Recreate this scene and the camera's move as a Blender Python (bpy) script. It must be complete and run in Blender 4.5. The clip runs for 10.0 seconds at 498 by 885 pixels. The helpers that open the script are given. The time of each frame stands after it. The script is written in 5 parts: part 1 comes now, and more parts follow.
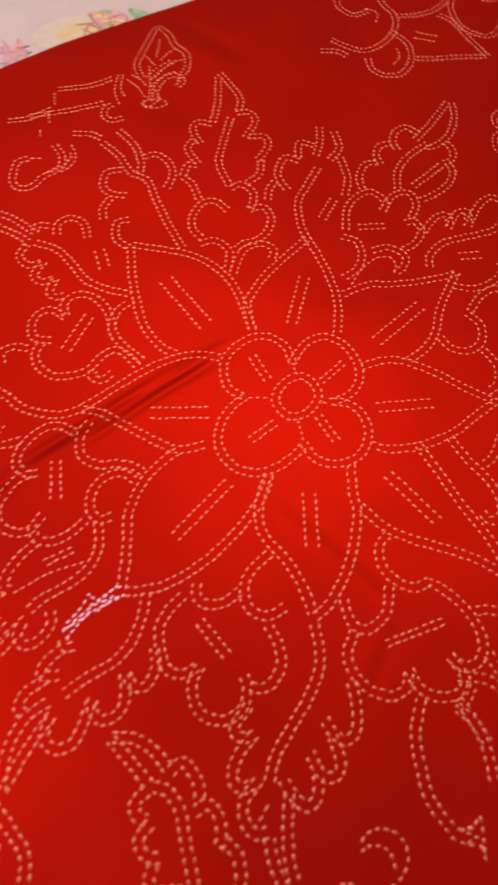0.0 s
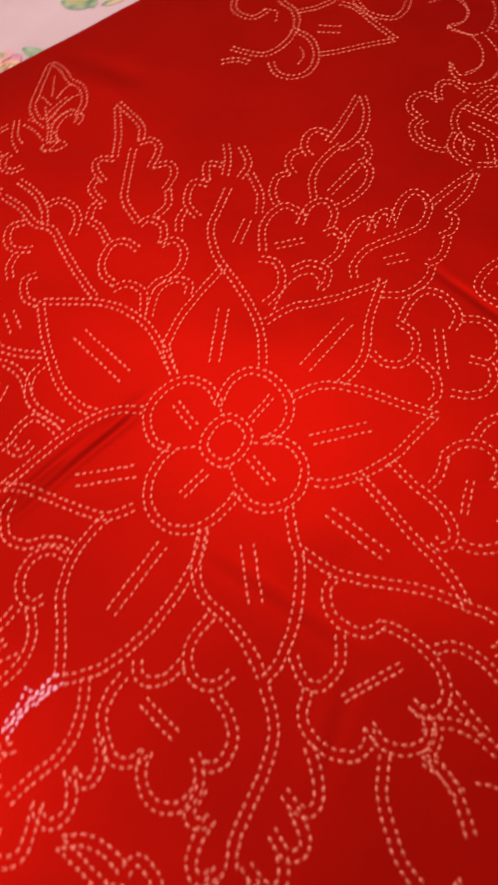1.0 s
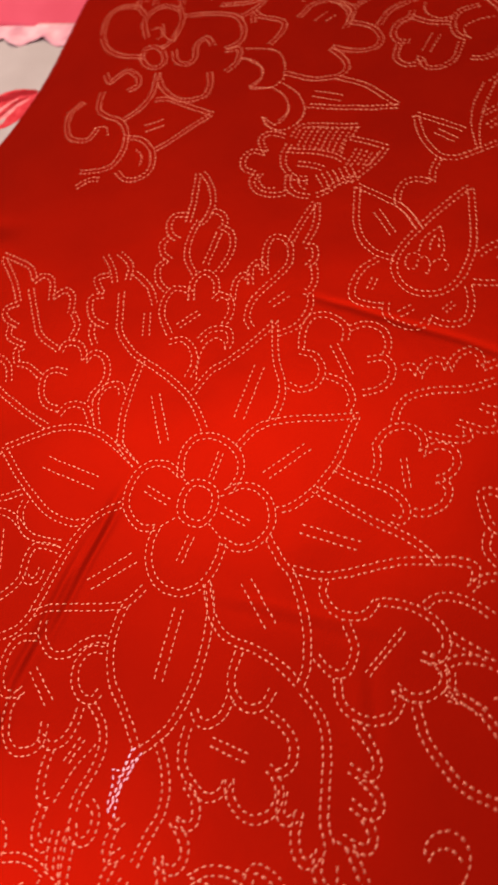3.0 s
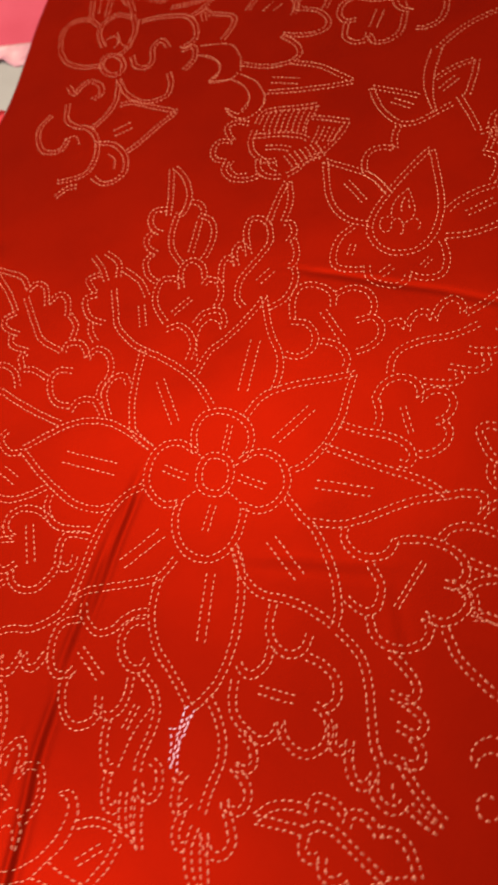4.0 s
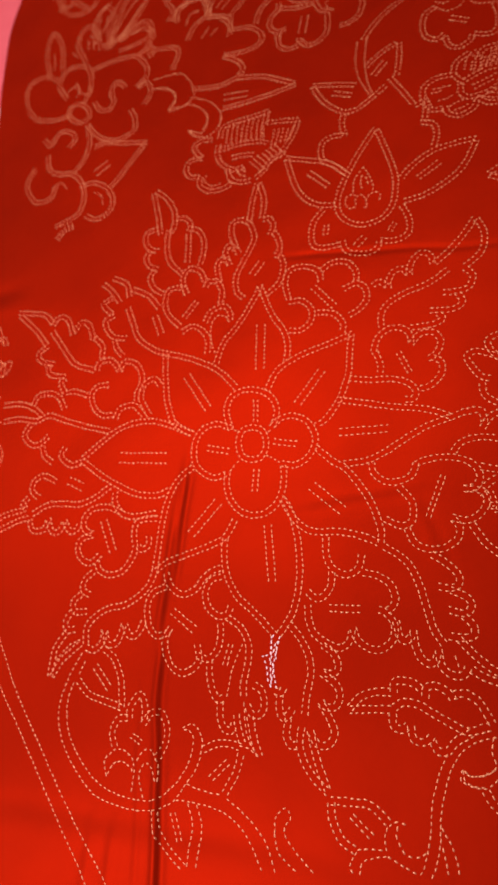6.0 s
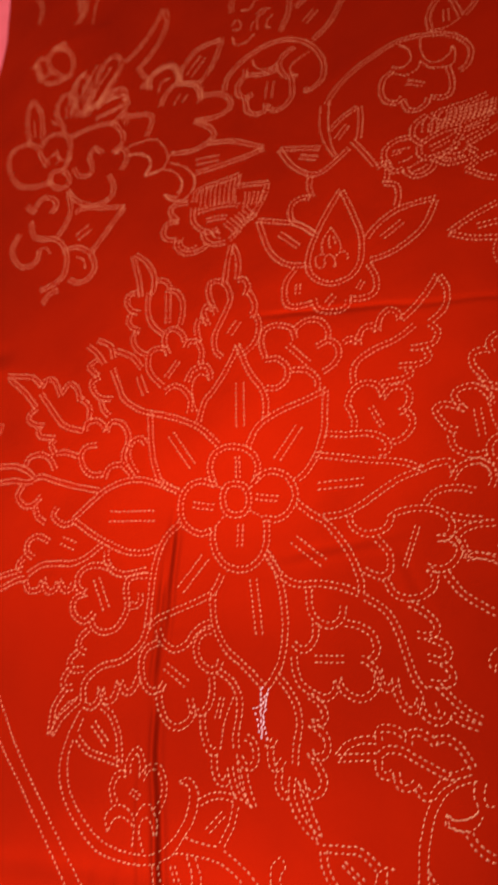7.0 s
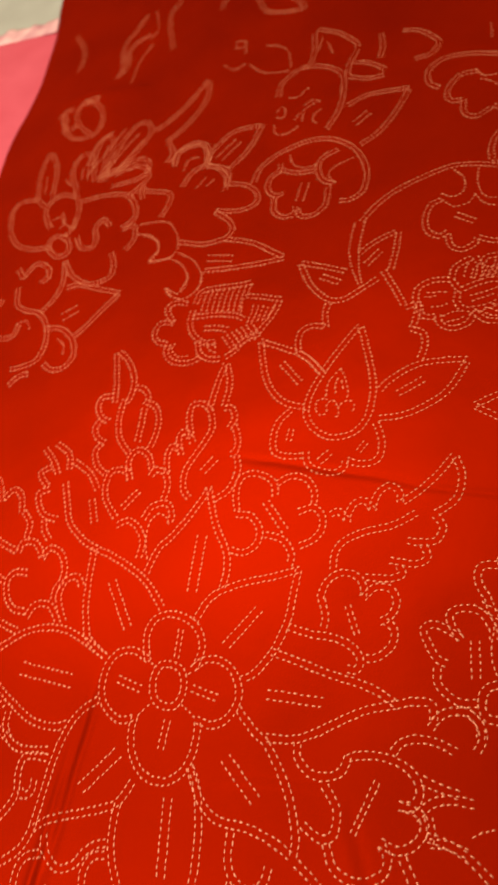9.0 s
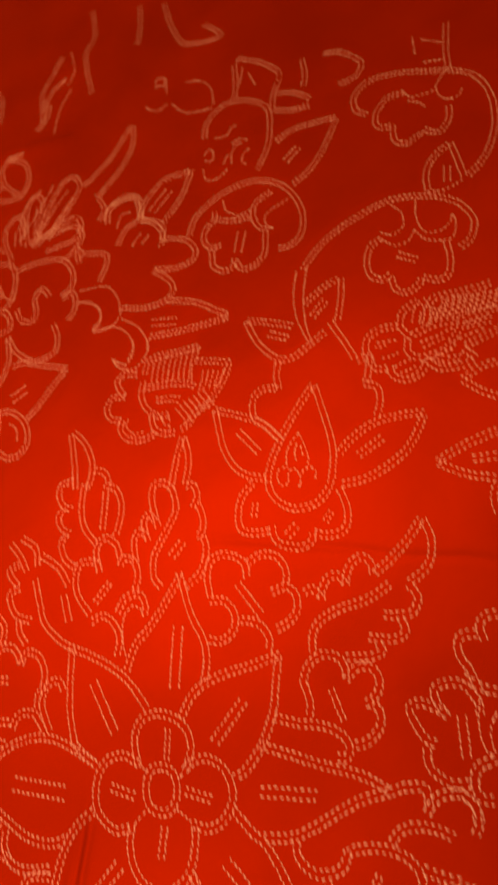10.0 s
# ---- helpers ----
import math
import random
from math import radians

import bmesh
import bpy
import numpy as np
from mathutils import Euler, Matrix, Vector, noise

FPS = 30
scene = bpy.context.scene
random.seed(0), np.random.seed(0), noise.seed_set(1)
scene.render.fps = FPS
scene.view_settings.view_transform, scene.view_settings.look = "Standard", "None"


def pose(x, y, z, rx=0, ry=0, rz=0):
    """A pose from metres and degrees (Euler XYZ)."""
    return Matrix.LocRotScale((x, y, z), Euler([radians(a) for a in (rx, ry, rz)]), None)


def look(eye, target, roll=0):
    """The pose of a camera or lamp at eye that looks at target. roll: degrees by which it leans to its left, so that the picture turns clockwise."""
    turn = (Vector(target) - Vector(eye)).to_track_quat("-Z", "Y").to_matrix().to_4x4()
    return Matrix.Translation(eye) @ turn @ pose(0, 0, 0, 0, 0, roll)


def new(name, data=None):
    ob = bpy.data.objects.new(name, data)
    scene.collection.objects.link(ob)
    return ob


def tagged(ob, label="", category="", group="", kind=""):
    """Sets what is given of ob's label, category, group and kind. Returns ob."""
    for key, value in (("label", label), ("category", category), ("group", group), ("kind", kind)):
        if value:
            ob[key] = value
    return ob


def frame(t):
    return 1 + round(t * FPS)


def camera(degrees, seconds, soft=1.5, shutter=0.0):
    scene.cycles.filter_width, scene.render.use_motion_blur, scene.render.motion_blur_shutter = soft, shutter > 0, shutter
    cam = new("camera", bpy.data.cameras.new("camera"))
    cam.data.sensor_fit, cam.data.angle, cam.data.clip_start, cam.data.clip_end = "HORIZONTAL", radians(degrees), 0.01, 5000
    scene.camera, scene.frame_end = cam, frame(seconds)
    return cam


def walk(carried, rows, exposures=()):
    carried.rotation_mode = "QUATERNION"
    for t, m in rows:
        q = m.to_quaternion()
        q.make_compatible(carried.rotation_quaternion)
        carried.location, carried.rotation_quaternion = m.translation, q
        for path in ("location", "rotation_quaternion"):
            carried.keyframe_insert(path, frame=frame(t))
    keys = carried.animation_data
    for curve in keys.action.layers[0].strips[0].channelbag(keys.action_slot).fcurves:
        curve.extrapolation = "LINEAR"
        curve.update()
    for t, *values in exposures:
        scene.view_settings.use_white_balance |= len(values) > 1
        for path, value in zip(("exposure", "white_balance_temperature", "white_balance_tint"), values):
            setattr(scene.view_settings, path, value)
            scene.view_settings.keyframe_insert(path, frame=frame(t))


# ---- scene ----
cam = camera(41.9, 10.0, soft=2.5, shutter=0.7)
cam.data.dof.use_dof, cam.data.dof.focus_distance, cam.data.dof.aperture_fstop = True, 0.52, 7.5
PATH = [
    (0, (0.04525, 0.07338, 0.96201), (0.06491, 0.50701, 0.06114), 4.284),
    (0.5, (0.08016, 0.09561, 0.95647), (0.08930, 0.51796, 0.05008), -0.323),
    (1, (0.10721, 0.11667, 0.95577), (0.09998, 0.54081, 0.05020), -7.192),
    (1.5, (0.12477, 0.14116, 0.95154), (0.11518, 0.57512, 0.05065), -10.748),
    (2, (0.14208, 0.13640, 0.96995), (0.13369, 0.57817, 0.07286), -15.004),
    (2.2, (0.14808, 0.12755, 0.99227), (0.13840, 0.57547, 0.09825), -18.171),
    (3.3, (0.12851, 0.08747, 1.02915), (0.16068, 0.53838, 0.13717), -27.544),
    (3.5, (0.12360, 0.08259, 1.03237), (0.15771, 0.52891, 0.13815), -28.871),
    (4, (0.10758, 0.06884, 1.04351), (0.14342, 0.51674, 0.15015), -31.280),
    (4.5, (0.09387, 0.05927, 1.06083), (0.11599, 0.50488, 0.16587), -38.173),
    (5, (0.08282, 0.04496, 1.07168), (0.08653, 0.48904, 0.17570), -43.100),
    (5.2, (0.07123, 0.03991, 1.08258), (0.08571, 0.49565, 0.19259), -41.747),
    (6.3, (0.06762, 0.02298, 1.13111), (0.10258, 0.47409, 0.23933), -44.644),
    (6.5, (0.07792, 0.02394, 1.13852), (0.11190, 0.48458, 0.25159), -45.143),
    (7, (0.10683, 0.02409, 1.15310), (0.15891, 0.48838, 0.26895), -44.233),
    (7.5, (0.14390, 0.03315, 1.14501), (0.21443, 0.51906, 0.27385), -40.585),
    (8, (0.19163, 0.05959, 1.11865), (0.26770, 0.57264, 0.26367), -36.552),
    (8.5, (0.21037, 0.10496, 1.09219), (0.28037, 0.61162, 0.23289), -32.044),
    (9, (0.23243, 0.12383, 1.08896), (0.30363, 0.62963, 0.22926), -33.144),
    (9.5, (0.27877, 0.12409, 1.08723), (0.32413, 0.60036, 0.20910), -41.819),
    (10, (0.31876, 0.16875, 1.10310), (0.37578, 0.64707, 0.22677), -41.618),
]
EXPOSURES = [(0.0, 0.16, 6800, 32), (1.0, 0.19, 7000, 52), (2.0, 0.19, 7400, 64), (3.5, 0.23, 6700, 10), (6.5, 0.27, 6350, -5), (8.0, 0.35, 6900, -8), (9.0, 0.36, 7400, -8), (10.0, 0.34, 7900, -15)]
walk(cam, [(t, look(eye, target, roll)) for t, eye, target, roll in PATH], EXPOSURES)

# ---- world, light ----
world = bpy.data.worlds.new("room_dark")
world.use_nodes = True
world.node_tree.nodes["Background"].inputs[0].default_value = (1.0, 0.9, 0.8, 1)
world.node_tree.nodes["Background"].inputs[1].default_value = 0.05
scene.world = world

CLOTH_Z = 0.55
CENTRE, TURNED = (0.0885, 0.3105), -42.49
BED = Matrix.Translation((CENTRE[0], CENTRE[1], 0)) @ Matrix.Rotation(radians(TURNED), 4, "Z")


# a warm tube lamp and a cool round lamp under the ceiling light the room
TUBE_AT, TUBE_LONG = (0.193, 1.17, 2.42), 0.9
tube_data = bpy.data.lights.new("tube_light", "AREA")
tube_data.shape, tube_data.size, tube_data.size_y, tube_data.energy, tube_data.color = "RECTANGLE", TUBE_LONG, 0.10, 35, (1.0, 0.88, 0.74)
tube_light = new("tube_light", tube_data)
tube_light.location = (TUBE_AT[0], TUBE_AT[1], TUBE_AT[2] - 0.02)
ROUND_AT = (-1.36, 0.21, 2.42)
round_data = bpy.data.lights.new("round_light", "AREA")
round_data.shape, round_data.size, round_data.energy, round_data.color = "DISK", 0.34, 38, (1.0, 0.88, 1.0)
round_light = new("round_light", round_data)
round_light.location = (ROUND_AT[0], ROUND_AT[1], ROUND_AT[2] - 0.02)


# ---- materials ----
def material(name, colour, rough=0.6, spec=0.4):
    m = bpy.data.materials.new(name)
    m.use_nodes = True
    p = m.node_tree.nodes["Principled BSDF"]
    p.inputs["Base Color"].default_value = (*colour, 1)
    p.inputs["Roughness"].default_value = rough
    p.inputs["Specular IOR Level"].default_value = spec
    return m, m.node_tree, p


def node(tree, kind, **inputs):
    n = tree.nodes.new(kind)
    for key, value in inputs.items():
        n.inputs[key.replace("_", " ")].default_value = value
    return n


def varied(tree, p, low, high, scale, detail=6.0):
    """Base colour that drifts between two tones, in object space."""
    co = tree.nodes.new("ShaderNodeTexCoord")
    tex = node(tree, "ShaderNodeTexNoise", Scale=scale, Detail=detail)
    ramp = tree.nodes.new("ShaderNodeValToRGB")
    ramp.color_ramp.elements[0].position, ramp.color_ramp.elements[1].position = 0.3, 0.7
    ramp.color_ramp.elements[0].color, ramp.color_ramp.elements[1].color = (*low, 1), (*high, 1)
    tree.links.new(co.outputs["Object"], tex.inputs["Vector"])
    tree.links.new(tex.outputs["Fac"], ramp.inputs["Fac"])
    tree.links.new(ramp.outputs["Color"], p.inputs["Base Color"])
    return co, tex, ramp


def weave(tree, co, p, scale, strength, soft):
    """Fine thread grain and soft creases as relief."""
    grain = node(tree, "ShaderNodeTexNoise", Scale=scale, Detail=2.0)
    tree.links.new(co.outputs["Object"], grain.inputs["Vector"])
    fine = node(tree, "ShaderNodeBump", Strength=strength, Distance=0.0005)
    tree.links.new(grain.outputs["Fac"], fine.inputs["Height"])
    crease = node(tree, "ShaderNodeTexNoise", Scale=16.0, Detail=3.0)
    tree.links.new(co.outputs["Object"], crease.inputs["Vector"])
    bump = node(tree, "ShaderNodeBump", Strength=soft, Distance=0.004)
    tree.links.new(crease.outputs["Fac"], bump.inputs["Height"])
    tree.links.new(fine.outputs["Normal"], bump.inputs["Normal"])
    tree.links.new(bump.outputs["Normal"], p.inputs["Normal"])
    return bump


def red_satin():
    m, tree, p = material("red_satin_cotton", (0.2, 0.004, 0.001), 0.8, 0.02)
    co, tex, ramp = varied(tree, p, (0.127, 0.0029, 0.0003), (0.168, 0.0042, 0.0004), 9.0)
    bump = weave(tree, co, p, 700.0, 0.10, 0.16)
    # the satin weave spreads its shine along one thread direction
    gloss = node(tree, "ShaderNodeBsdfAnisotropic", Color=(0.95, 0.021, 0.0025, 1), Roughness=0.525, Anisotropy=-0.222)
    along = node(tree, "ShaderNodeCombineXYZ", X=0.899, Y=-0.438)
    tree.links.new(along.outputs[0], gloss.inputs["Tangent"])
    tree.links.new(bump.outputs["Normal"], gloss.inputs["Normal"])
    mix = node(tree, "ShaderNodeMixShader", Fac=0.17)
    tree.links.new(p.outputs[0], mix.inputs[1]), tree.links.new(gloss.outputs[0], mix.inputs[2])
    tree.links.new(mix.outputs[0], tree.nodes["Material Output"].inputs["Surface"])
    return m


def thread_material(name, low, high, shine):
    """Cotton thread with a soft sheen, each stitch a little different."""
    m, tree, p = material(name, high, 0.7, 0.1)
    info = tree.nodes.new("ShaderNodeNewGeometry")
    ramp = tree.nodes.new("ShaderNodeValToRGB")
    ramp.color_ramp.elements[0].color, ramp.color_ramp.elements[1].color = (*low, 1), (*high, 1)
    tree.links.new(info.outputs["Random Per Island"], ramp.inputs["Fac"])
    tree.links.new(ramp.outputs["Color"], p.inputs["Base Color"])
    gloss = node(tree, "ShaderNodeBsdfAnisotropic", Color=(*shine, 1), Roughness=0.5)
    mix = node(tree, "ShaderNodeMixShader", Fac=0.46)
    tree.links.new(p.outputs[0], mix.inputs[1]), tree.links.new(gloss.outputs[0], mix.inputs[2])
    tree.links.new(mix.outputs[0], tree.nodes["Material Output"].inputs["Surface"])
    return m


RED = red_satin()
THREAD = thread_material("peach_cotton_thread", (0.33, 0.048, 0.015), (0.47, 0.092, 0.036), (0.86, 0.39, 0.24))
PALE_THREAD = thread_material("pale_cotton_thread", (0.50, 0.26, 0.26), (0.68, 0.44, 0.45), (0.9, 0.66, 0.72))


def plain_cloth(name, low, high, rough=0.85, scale=14.0):
    m, tree, p = material(name, high, rough, 0.2)
    co, _, _ = varied(tree, p, low, high, scale)
    weave(tree, co, p, 500.0, 0.3, 0.25)
    return m


SHEET = plain_cloth("white_cotton_sheet", (0.34, 0.315, 0.285), (0.39, 0.365, 0.335))
PINK = plain_cloth("pink_cotton", (0.50, 0.062, 0.095), (0.56, 0.082, 0.122))
FRILL = plain_cloth("pale_pink_frill_cotton", (0.50, 0.21, 0.25), (0.80, 0.48, 0.48), scale=38.0)
PLASTER = material("warm_white_plaster", (0.50, 0.45, 0.39), 0.9, 0.2)[0]
FLOORING = material("brown_floor_tile", (0.22, 0.15, 0.11), 0.5, 0.4)[0]
WOOD = material("dark_bed_wood", (0.12, 0.06, 0.03), 0.5, 0.4)[0]
METAL = material("white_lamp_metal", (0.7, 0.7, 0.68), 0.4, 0.5)[0]


# ---- building helpers ----
def mesh_of(name, verts, faces, mat, smooth=True):
    me = bpy.data.meshes.new(name)
    me.from_pydata(verts, [], faces)
    me.materials.append(mat)
    if smooth:
        me.polygons.foreach_set("use_smooth", [True] * len(me.polygons))
    me.update()
    return me


def part(name, me, parent, label=""):
    ob = new(name, me)
    ob.parent = parent
    if label:
        ob["label"] = label
    return ob


def box(name, lo, hi, mat, bevel=0.0):
    bm = bmesh.new()
    bmesh.ops.create_cube(bm, size=1)
    size = [h - l for l, h in zip(lo, hi)]
    bmesh.ops.scale(bm, vec=size, verts=bm.verts)
    bmesh.ops.translate(bm, vec=[(l + h) / 2 for l, h in zip(lo, hi)], verts=bm.verts)
    if bevel:
        bmesh.ops.bevel(bm, geom=bm.edges[:] + bm.verts[:], offset=bevel, segments=4, profile=0.5, affect="EDGES")
    me = bpy.data.meshes.new(name)
    bm.to_mesh(me)
    bm.free()
    me.materials.append(mat)
    return me


# ---- room ----
def structure(name, lo, hi, mat, label):
    return tagged(new(name, box(name, lo, hi, mat)), label, name.split("_")[0], kind="structure")


structure("floor", (-2.2, -2.2, -0.1), (2.6, 2.8, 0.0), FLOORING, "plain brown tiled bedroom floor")
structure("ceiling", (-2.2, -2.2, 2.54), (2.6, 2.8, 2.64), PLASTER, "plain warm white plaster ceiling")
structure("wall_north", (-2.2, 2.8, 0.0), (2.6, 2.9, 2.54), PLASTER, "plain warm white plaster wall")
structure("wall_south", (-2.2, -2.3, 0.0), (2.6, -2.2, 2.54), PLASTER, "plain warm white plaster wall")
structure("wall_east", (2.6, -2.2, 0.0), (2.7, 2.8, 2.54), PLASTER, "plain warm white plaster wall")
structure("wall_west", (-2.3, -2.2, 0.0), (-2.2, 2.8, 2.54), PLASTER, "plain warm white plaster wall")

fixture = tagged(new("tube_lamp", None), "long white tube lamp under the ceiling", "lamp")
fixture.location = (TUBE_AT[0], TUBE_AT[1], 2.54)
part("housing", box("housing", (-TUBE_LONG / 2 - 0.04, -0.05, -0.07), (TUBE_LONG / 2 + 0.04, 0.05, 0.0), METAL, 0.01), fixture, "white metal housing")
for end in (-1, 1):
    part("socket", box("socket", (end * TUBE_LONG / 2 - 0.02, -0.02, -0.115), (end * TUBE_LONG / 2 + 0.02, 0.02, -0.072), METAL, 0.004), fixture)

round_fixture = tagged(new("ceiling_lamp", None), "round white lamp under the ceiling", "lamp")
round_fixture.location = (ROUND_AT[0], ROUND_AT[1], 2.54)


def turned_disc(name, profile, mat):
    """A round body from (radius, height) pairs."""
    n = 40
    verts = [(r * math.cos(2 * math.pi * k / n), r * math.sin(2 * math.pi * k / n), z) for r, z in profile for k in range(n)]
    faces = [(i * n + k, i * n + (k + 1) % n, (i + 1) * n + (k + 1) % n, (i + 1) * n + k) for i in range(len(profile) - 1) for k in range(n)]
    return mesh_of(name, verts, faces, mat)


part("housing", turned_disc("housing", [(0.001, 0), (0.16, 0), (0.19, -0.02), (0.2, -0.07), (0.185, -0.1), (0.176, -0.1), (0.176, -0.075), (0.001, -0.07)], METAL), round_fixture, "white metal housing")

# ---- bed under the spread ----
bed = tagged(new("bed", None), "low wooden bed with a mattress under the spread", "bed")
bed.matrix_world = BED
part("bed_base", box("bed_base", (-1.05, -0.95, 0.0), (0.85, 1.55, 0.26), WOOD, 0.01), bed, "dark wooden bed base")
part("mattress", box("mattress", (-1.03, -0.93, 0.264), (0.83, 1.53, CLOTH_Z - 0.024), SHEET, 0.05), bed, "thick mattress")


# ---- the red spread ----
def smooth(a, b, x):
    x = min(1.0, max(0.0, (x - a) / (b - a)))
    return x * x * (3 - 2 * x)


FOLDS = [  # start, end, width and height in millimetres, share of the ridge beside it
    ((-86, -75), (-64, 12), 4, 0.8, 0.55),
    ((-101, -190), (-80, -50), 3.6, 1.9, 0.55),
    ((-101, -430), (-97, -170), 3.4, 2.2, 0.55),
    ((-88, -150), (-68, -10), 2.6, 1.4, 0.55),
    ((-112, -200), (-118, -400), 3, 0.5, 0.55),
    ((30, 212), (330, 152), 3.2, -0.6, 0.05),
    ((30, -66), (165, -62), 3.6, 0.4, 0.55),
    ((150, -60), (175, -150), 4, -0.5, 0.55),
    ((-300, -308), (90, -354), 9, -0.35, 0.55),
    ((-135, -322), (-146, -400), 4, 0.6, 0.55),
    ((-160, -322), (-168, -400), 4, 0.5, 0.55),
    ((-400, 246), (-280, 248), 12, -2.0, 0.55),
]

PLEATS = [  # start, end, gentle and steep width, height in millimetres
    ((-300, 812), (-140, 796), 24, 2.6, 3.4),
]


def hem(y):
    """The spread's free edge: x in millimetres at y."""
    return -462 + 90 * smooth(20, 500, y) - 5 * smooth(500, 640, y) + 22 * smooth(720, 880, y) - 14 * smooth(980, 1100, y) + 1.5 * noise.noise(Vector((y / 60, 0, 5)))


def lift(x, y):
    """Height of the spread over its plane, in millimetres, at a place in millimetres."""
    h = 1.6 * noise.noise(Vector((x / 170, y / 170, 3.1))) + 0.5 * noise.noise(Vector((x / 55, y / 55, 8.7)))
    h -= 12 * max(0.0, 1 - max(0.0, x - hem(y)) / 125) ** 2
    for (ax, ay), (bx, by), width, height, beside in FOLDS:
        dx, dy = bx - ax, by - ay
        n = math.hypot(dx, dy)
        s, d = ((x - ax) * dx + (y - ay) * dy) / n, ((x - ax) * dy - (y - ay) * dx) / n
        if -60 < s < n + 60 and abs(d) < width * 5:
            d += 3.4 * noise.noise(Vector((s / 55, ax, 0)))
            ends = smooth(-10, 45, s) * smooth(-10, 45, n - s)
            h += height * ends * (math.exp(-(d / width) ** 2) - beside * math.exp(-((d - 1.9 * width) / (1.3 * width)) ** 2))
    for (ax, ay), (bx, by), gentle, steep, height in PLEATS:
        dx, dy = bx - ax, by - ay
        n = math.hypot(dx, dy)
        s, d = ((x - ax) * dx + (y - ay) * dy) / n, ((x - ax) * dy - (y - ay) * dx) / n
        if -60 < s < n + 60 and abs(d) < 90:
            h += height * smooth(-10, 45, s) * smooth(-10, 45, n - s) * math.exp(-(d / (gentle if d > 0 else steep)) ** 2)
    return h


def spread_mesh():
    xs = np.r_[np.arange(0, 290, 5.0), np.arange(290, 410, 2.0), np.arange(410, 800, 4.0), np.arange(800, 1100, 10.0)]
    ys = np.r_[np.arange(-760, -440, 10.0), np.arange(-440, 140, 4.0), np.arange(140, 220, 2.2), np.arange(220, 770, 5.0), np.arange(770, 792, 2.0), np.arange(792, 820, 1.0), np.arange(820, 840, 2.0), np.arange(840, 1400, 5.0)]
    verts, faces = [], []
    for y in ys:
        e = hem(y)
        for s in xs:
            x = e + s
            verts.append((x / 1000, y / 1000, lift(x, y) / 1000))
    n = len(xs)
    for j in range(len(ys) - 1):
        for i in range(n - 1):
            a = j * n + i
            faces.append((a, a + 1, a + n + 1, a + n))
    return mesh_of("bedspread", verts, faces, RED)


spread = tagged(new("bedspread", spread_mesh()), "red satin cotton bedspread with peach running-stitch flowers, creased, on a bed", "bedspread")
spread.matrix_world = Matrix.Translation((0, 0, CLOTH_Z)) @ BED
thick = spread.modifiers.new("thickness", "SOLIDIFY")
thick.thickness, thick.offset = 0.0016, -1

# ---- embroidery: running stitches along curves, in millimetres ----
PITCH, LENGTH, WIDTH, HEIGHT, ROW = 5.0, 4.0, 1.55, 0.24, 5.4


def curve(points):
    """Even steps along a smooth curve through the points: place and direction."""
    pts = [Vector(p) for p in points]
    pts = [2 * pts[0] - pts[1], *pts, 2 * pts[-1] - pts[-2]]
    dense = []
    for a, b, c, d in zip(pts, pts[1:], pts[2:], pts[3:]):
        for k in range(12):
            t = k / 12
            dense.append(0.5 * (2 * b + (c - a) * t + (2 * a - 5 * b + 4 * c - d) * t * t + (3 * b - a - 3 * c + d) * t ** 3))
    dense.append(pts[-2])
    return dense


def offset(line, by):
    out = []
    for i, p in enumerate(line):
        d = line[min(i + 1, len(line) - 1)] - line[max(i - 1, 0)]
        if d.length > 1e-6:
            d.normalize()
            out.append(p + by * Vector((-d.y, d.x)))
    return out


def stitched(line):
    """Stitches (place, turn, length) along one row."""
    out, total = [], sum((b - a).length for a, b in zip(line, line[1:]))
    count = max(1, round(total / PITCH))
    step, at, walked, k = total / count, 0.35 * total / count + random.uniform(-0.6, 0.6), 0.0, 0
    for a, b in zip(line, line[1:]):
        n = (b - a).length
        while n > 1e-9 and at <= walked + n:
            p = a + (b - a) * ((at - walked) / n)
            out.append((p.x + random.gauss(0, 0.16), p.y + random.gauss(0, 0.16), math.atan2(b.y - a.y, b.x - a.x) + random.gauss(0, 0.06), LENGTH * random.uniform(0.82, 1.12) * min(1.15, step / PITCH)))
            at += step * random.uniform(0.94, 1.06)
        walked += n
    return out


def single(*points):
    return stitched(curve(points))


def twin(*points, gap=ROW):
    line = curve(points)
    return stitched(offset(line, gap / 2)) + stitched(offset(line, -gap / 2))


def stitch_shape(length, width, height):
    l, w = length / 2, width / 2
    ring = [(-w, -0.25), (-0.6 * w, 0.7 * height), (0.6 * w, 0.7 * height), (w, -0.25)]
    verts = [(-l, 0, -0.2)]
    verts += [(-0.55 * l, y * 0.92, z) for y, z in ring] + [(0, y, z * 1.3 if z > 0 else z) for y, z in ring] + [(0.55 * l, y * 0.92, z) for y, z in ring]
    verts.append((l, 0, -0.2))
    faces = []
    for k in range(3):
        faces += [(0, 2 + k, 1 + k), (1 + k, 2 + k, 6 + k, 5 + k), (5 + k, 6 + k, 10 + k, 9 + k), (9 + k, 10 + k, 13)]
    return verts, faces


def slope(x, y):
    z = lift(x, y)
    return z, (lift(x + 2, y) - z) / 2, (lift(x, y + 2) - z) / 2


